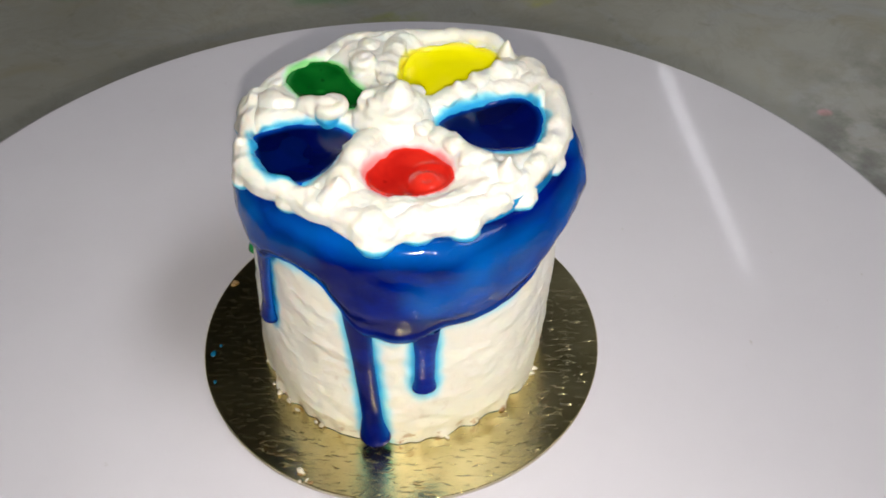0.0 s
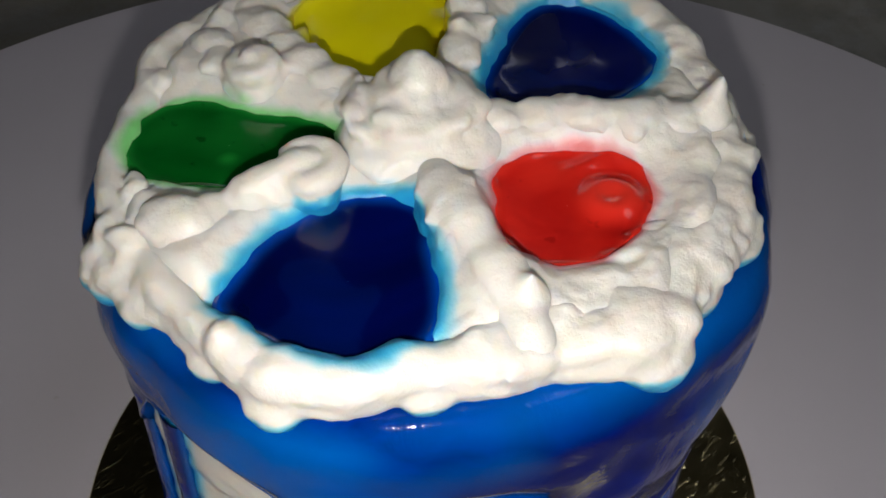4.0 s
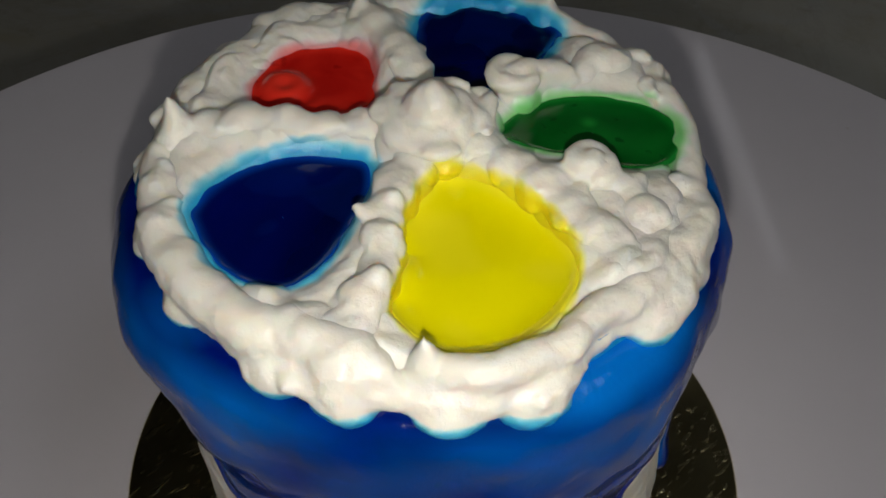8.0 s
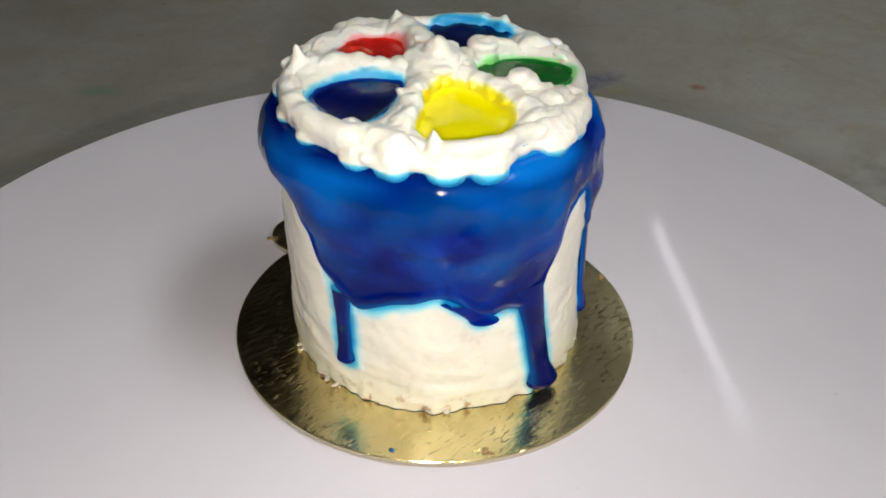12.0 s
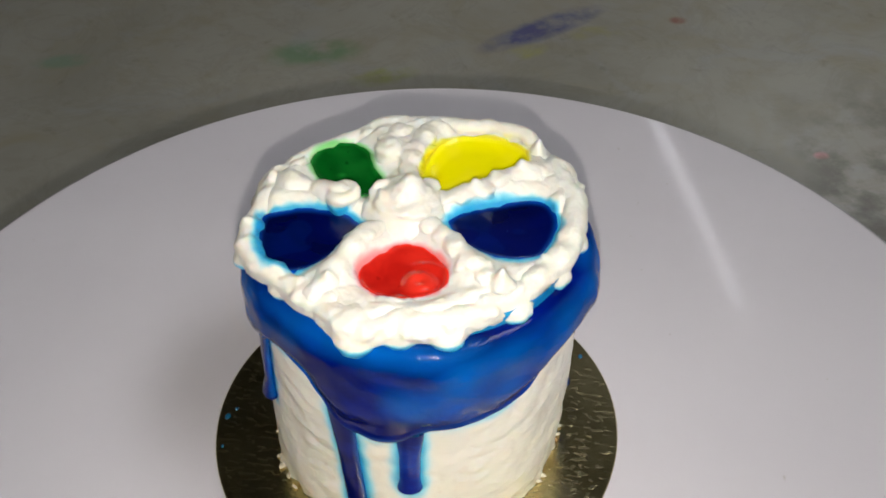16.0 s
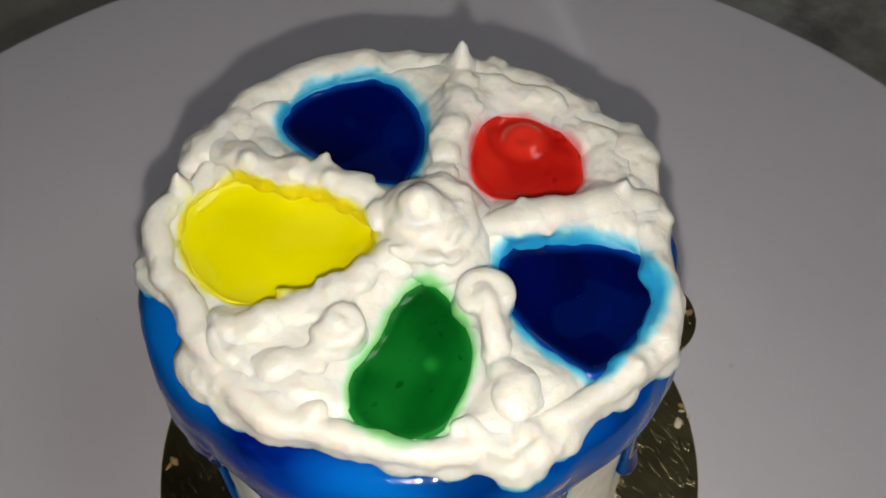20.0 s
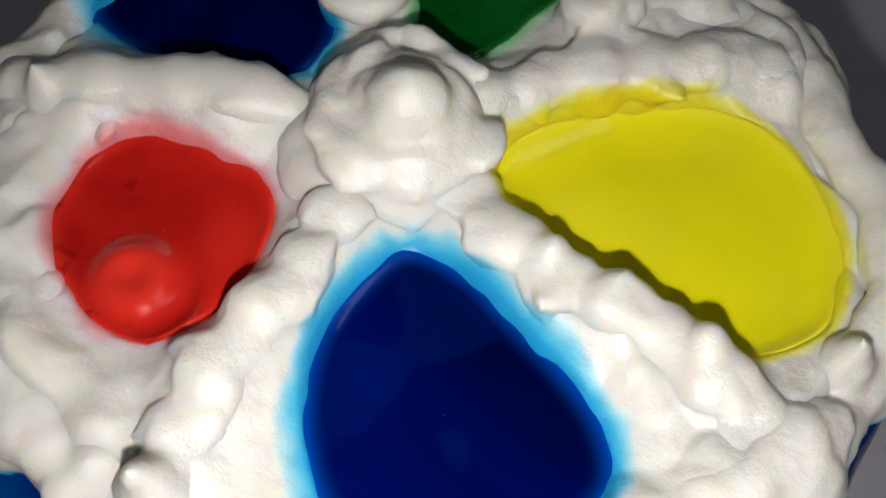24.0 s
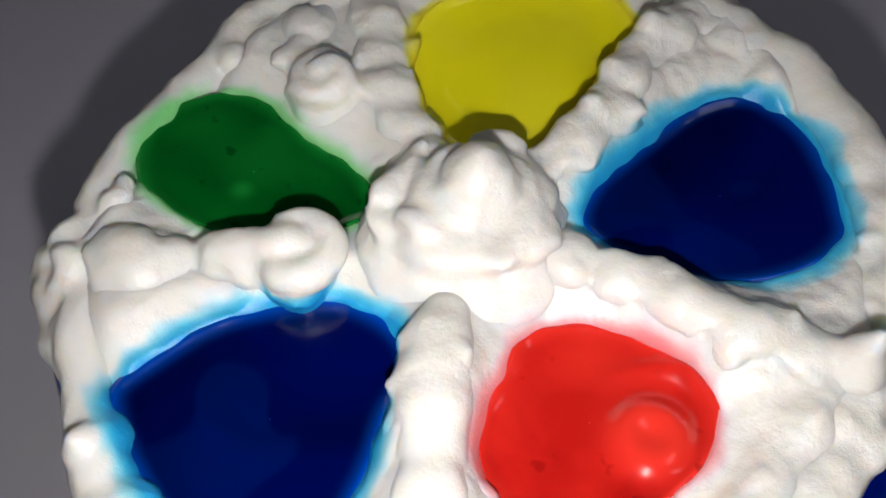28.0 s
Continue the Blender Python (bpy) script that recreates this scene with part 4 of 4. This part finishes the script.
def dab(bm, x, y, crest, half, rng, knobs=0.5, turn=None):
    """A rounded dab of cream with a crest at that height, and soft folds lying on it."""
    q, x, y, top = half * 0.001, x * 0.001, y * 0.001, crest * 0.001
    turn = rng.uniform(0, 180) if turn is None else turn
    blob(bm, x, y, top - q * 0.80, q * rng.uniform(1.10, 1.35), q * rng.uniform(0.82, 0.98), q * 0.80, turn, rng.uniform(-18, 18))
    blob(bm, x, y, top - q * 1.5, q * 1.15, q * 1.10, q * 0.95, turn)
    for _ in range(round(6 * knobs)):
        a, w = rng.uniform(0, 2 * math.pi), q * rng.uniform(0.3, 0.5)
        out, lean = rng.uniform(0.45, 0.85), rng.uniform(-25, 25)
        blob(bm, x + q * out * math.cos(a), y + q * out * math.sin(a), top - q * (0.35 + 0.75 * out * out), w * rng.uniform(1.7, 2.6), w * 0.9, w * 0.75, math.degrees(a) + 90 + rng.uniform(-30, 30), lean)


def coil(bm, x, y, r0, r1, z0, z1, a0, turn, half, n=34):
    """A tapering rope of cream laid in a spiral."""
    for k, (px, py, pz) in enumerate(spiral(x, y, r0, r1, z0, z1, a0, turn, n)):
        q = half * 0.001 * (0.75 + 0.25 * math.sin(math.pi * min(1.0, 0.15 + k / n)))
        blob(bm, px * 0.001, py * 0.001, pz * 0.001, q, q, q * 0.95)


def piped_cream(cake):
    rng = random.Random(11)
    for n, (label, knobs, row) in enumerate(RIDGES):
        bm = bmesh.new()
        for k, (x, y, crest, half) in enumerate(row):
            x0, y0, x1, y1 = *row[max(k - 1, 0)][:2], *row[min(k + 1, len(row) - 1)][:2]
            slant = 0 if n == 3 else rng.choice((35, 50, -40))
            dab(bm, x, y, crest, half, rng, knobs, math.degrees(math.atan2(y1 - y0, x1 - x0)) + slant)
        # one thick rope carries the dabs
        for (x0, y0, c0, h0), (x1, y1, c1, h1) in zip(row, row[1:]):
            if math.hypot(x1 - x0, y1 - y0) < 6.6:
                for f in (0.2, 0.35, 0.5, 0.65, 0.8):
                    wide = 0.00092 * (h0 + (h1 - h0) * f)
                    sag = 0.0009 if n == 3 else 0.0013
                    blob(bm, (x0 + (x1 - x0) * f) / 1000, (y0 + (y1 - y0) * f) / 1000, (c0 + (c1 - c0) * f) / 1000 - wide - sag * math.sin(math.pi * f) * rng.uniform(0.2, 1), wide, wide, wide)
        if n == 1:
            coil(bm, -9.8, -15.4, 2.9, 0.6, 72.0, 73.6, 200, 420, 1.35)
            dab(bm, -9.8, -15.4, 73.0, 3.4, rng, 0.1)
        if n == 2:
            dab(bm, 7.7, -10.9, 73.2, 3.5, rng, 0.0)
            coil(bm, 7.7, -10.9, 2.8, 2.6, 72.5, 72.9, -12, 240, 1.45, 40)
            strand(bm, [(7.5, -10.2, 71.8), (8.1, -12.0, 72.0), (8.6, -14.0, 71.4), (9.2, -16.8, 70.6)], 1.7, rng, 0.1, (0.9, 0.6))
        if n == 3:
            spike(bm, 0.0262, 0.0066, 0.0700, 0.0022, 0.0042, 0.0004, 0.0002)
        if n == 4:
            spike(bm, 0.0041, 0.0306, 0.0705, 0.0021, 0.0052, 0.0002, 0.0004)
        if n == 0:
            for x, y in ((-24.8, 10.2), (-18.4, 8.0), (-13.2, 7.2)):
                spike(bm, x * 0.001, y * 0.001, 0.0722, 0.0012, 0.0016, 0.0, -0.0006)
        finish_cream("cream_ridge", bm, cake, label, rough=0.00012 if n == 3 else 0.0003, smooth={2: 4, 3: 10}.get(n, 8))
    rosette = bmesh.new()
    blob(rosette, 0.0008, 0.0000, 0.0702, 0.0092, 0.0076, 0.0038, -45)
    blob(rosette, 0.0004, 0.0004, 0.0722, 0.0078, 0.0066, 0.0030, -45, 4)
    blob(rosette, 0.0040, 0.0040, 0.0704, 0.0050, 0.0060, 0.0026, 45, 16)
    coil(rosette, 0.2, 0.5, 5.9, 1.2, 73.0, 75.2, 330, 560, 1.5, 60)
    spike(rosette, -0.0005, 0.0010, 0.0744, 0.0030, 0.0040, 0.0002, -0.0004)
    spike(rosette, 0.0012, -0.0006, 0.0742, 0.0017, 0.0017, 0.0010, -0.0004)
    for _ in range(14):
        a, w, out = rng.uniform(0, 6.28), rng.uniform(0.0006, 0.0012), rng.uniform(0.0040, 0.0072)
        blob(rosette, 0.0004 + out * math.cos(a), 0.0004 + out * math.sin(a), 0.0752 - 0.00042 * (out * 1000 - 3) + rng.uniform(-0.0006, 0.0002), w * 2.4, w, w * 0.8, math.degrees(a) + 90 + rng.uniform(-20, 45), rng.uniform(-15, 15))
    finish_cream("cream_rosette", rosette, cake, "swirled cream rosette with a pointed tip", smooth=6)

    border = bmesh.new()
    # ropes laid end to end, over lobes that hang out on the glaze
    strand(border, [(-3.6, 33.6, 67.8), (-13, 32.9, 68.1), (-19.3, 29.8, 68.3), (-24.5, 25.8, 68.3), (-27.4, 21.4, 68.8), (-29.9, 16.8, 69.0), (-31.8, 13.2, 69.0)], 2.7, rng, 0.7, (1.0, 0.8))
    strand(border, [(-34.4, 5.8, 69.6), (-36.0, 2.6, 69.4), (-35.4, -1.2, 69.4), (-33.4, -7.2, 69.2), (-30.6, -12.6, 69.0), (-27.9, -15.1, 68.6), (-23.8, -20.7, 68.4), (-19.1, -25.2, 68.2)], 2.1, rng, 0.45, (0.35, 1.0))
    strand(border, [(-18.8, -26.7, 68.2), (-13.1, -28.7, 68), (-6.2, -30.4, 67.8), (-0.8, -30.4, 67.8), (7.8, -28.6, 67.8), (16, -25.2, 68), (21.8, -21.8, 68.1), (25.9, -18.9, 68)], 1.9, rng, 0.4)
    strand(border, [(26.6, -19.2, 67.8), (30.5, -15.6, 68), (32.2, -10.8, 68), (32.6, -5.4, 68), (32.2, 2, 67.8), (31.2, 7.6, 68)], 2.5, rng, 0.9)
    strand(border, [(31, 9.6, 67.6), (28.2, 16.6, 67.8), (22, 24, 67.8), (15.2, 28.8, 67.8), (9.3, 31.8, 67.8), (2.2, 33.1, 68), (-4, 33.6, 67.8)], 2.3, rng, 0.9)
    skirt = [(r * math.cos(a), r * math.sin(a), 66.2) for a in np.linspace(0, 2 * math.pi, 90) for r in (1000 * float(ring_of(EDGE, math.degrees(a))) - 2.5,)]
    strand(border, skirt, 2.3, rng, 0.25)
    for x, y, z, q in LOBES:
        a = math.degrees(math.atan2(y, x))
        x, y = held(x * 0.001, y * 0.001, q * 0.0009, 0.0006)
        blob(border, x, y, z * 0.001, q * 0.0009, q * 0.0012, q * 0.0009, a, 30)
        blob(border, x * 0.965, y * 0.965, z * 0.001 + 0.0005, q * 0.0009, q * 0.0012, q * 0.0009, a, 20)
    for x, y, z, q in DABS:
        x, y = held(x * 0.001, y * 0.001, q * 0.0011)
        blob(border, x, y, z * 0.001, q * 0.0011, q * 0.001, q * 0.0009, rng.uniform(0, 180))
        for _ in range(4):
            a, w = rng.uniform(0, 2 * math.pi), q * 0.001 * rng.uniform(0.35, 0.5)
            u, v = held(x + q * 0.0007 * math.cos(a), y + q * 0.0007 * math.sin(a), w)
            blob(border, u, v, z * 0.001 + q * 0.001 * rng.uniform(0.0, 0.5), w * 1.3, w, w * 0.9, rng.uniform(0, 180))
    # small dabs and folds along the border
    for _ in range(170):
        a = rng.uniform(0, 360)
        r = 1000 * float(ring_of(EDGE, a)) - rng.uniform(1.0, 5.0)
        w = rng.uniform(0.0007, 0.0015)
        x, y = held(r * 0.001 * math.cos(radians(a)), r * 0.001 * math.sin(radians(a)), w, -0.0002)
        if min(float(signed_distance(np.array([[x, y]]), o)[0]) for o in OUTLINES.values()) < w + 0.0006:
            continue
        inner = 1000 * float(ring_of(EDGE, a)) - 1000 * math.hypot(x, y)
        blob(border, x, y, (66.6 + 0.95 * min(inner, 3.6) + rng.uniform(-0.5, 0.5)) * 0.001, w * rng.uniform(1.0, 1.7), w, w * 0.85, a + rng.uniform(-60, 60))
    # tips pulled up by the piping nozzle
    spike(border, -0.0340, 0.0066, 0.0690, 0.0017, 0.0046, 0.0002, 0.0002)
    spike(border, 0.0262, -0.0192, 0.0690, 0.0018, 0.0026, 0.0006, -0.0004)
    finish_cream("cream_border", border, cake, "thick piped border of white whipped cream", voxel=0.00042)


def crumb_mesh(rng, x, y, z, s):
    bm = bmesh.new()
    bmesh.ops.create_icosphere(bm, subdivisions=2, radius=1, matrix=Matrix.Translation((x, y, z + s * 0.25)) @ Matrix.Rotation(rng.uniform(0, 3), 4, "Z") @ Matrix.Diagonal((s, s * rng.uniform(0.45, 0.8), s * rng.uniform(0.3, 0.5), 1)))
    k = rng.uniform(0, 50)
    for v in bm.verts:
        v.co += v.normal * (noise.noise(v.co * 700 + Vector((k, 0, 0))) * 0.45 + noise.noise(v.co * 1800) * 0.3) * s
    return bm


def crumbs(cake):
    rng = random.Random(5)
    for _ in range(26):
        a = rng.uniform(0, 2 * math.pi)
        r = 0.0347 + rng.uniform(0.0, 0.0007)
        part("crumb", crumb_mesh(rng, r * math.cos(a), r * math.sin(a), BASE, rng.uniform(0.0005, 0.0012)), CRUMB if rng.random() < 0.4 else CREAM_BIT, cake, "crumb at the foot of the cake")


def make_cake():
    cake = tagged(new("mini_cake"), "small white cream cake with blue glaze and coloured gel pools", "cake")
    cake_body(cake)
    glaze_coat(cake)
    for n, run in enumerate(RUNS):
        glaze_run(cake, *run, green=n == 3)
    cream_top(cake)
    for name in POOLS:
        gel_pool(cake, name)
    piped_cream(cake)
    crumbs(cake)
    return cake


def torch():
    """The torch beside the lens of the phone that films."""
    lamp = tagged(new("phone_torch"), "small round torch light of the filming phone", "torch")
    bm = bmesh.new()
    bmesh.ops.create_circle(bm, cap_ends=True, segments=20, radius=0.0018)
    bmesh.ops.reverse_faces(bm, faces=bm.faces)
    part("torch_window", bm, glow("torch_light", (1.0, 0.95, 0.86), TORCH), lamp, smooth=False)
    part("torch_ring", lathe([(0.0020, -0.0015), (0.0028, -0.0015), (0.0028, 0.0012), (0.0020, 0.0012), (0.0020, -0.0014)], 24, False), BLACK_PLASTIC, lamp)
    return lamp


setting()
stand = cake_stand()
board = cake_board()
cake = make_cake()
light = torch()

BOARD_AT = pose(0.0038, 0.0020, 0, 0, 0, 36.5)
CAKE_AT = pose(0.0037, 0.0020, 0, 0, 0, 1.4)


def motions():
    walk(stand, [(t, pose(0, 0, 0, 0, 0, a)) for t, a in TURN])
    walk(board, [(t, pose(0, 0, 0, 0, 0, a) @ BOARD_AT) for t, a in TURN])
    walk(cake, [(t, pose(0, 0, 0, 0, 0, a) @ CAKE_AT) for t, a in TURN])
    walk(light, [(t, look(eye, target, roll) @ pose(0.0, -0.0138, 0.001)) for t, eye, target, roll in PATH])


motions()
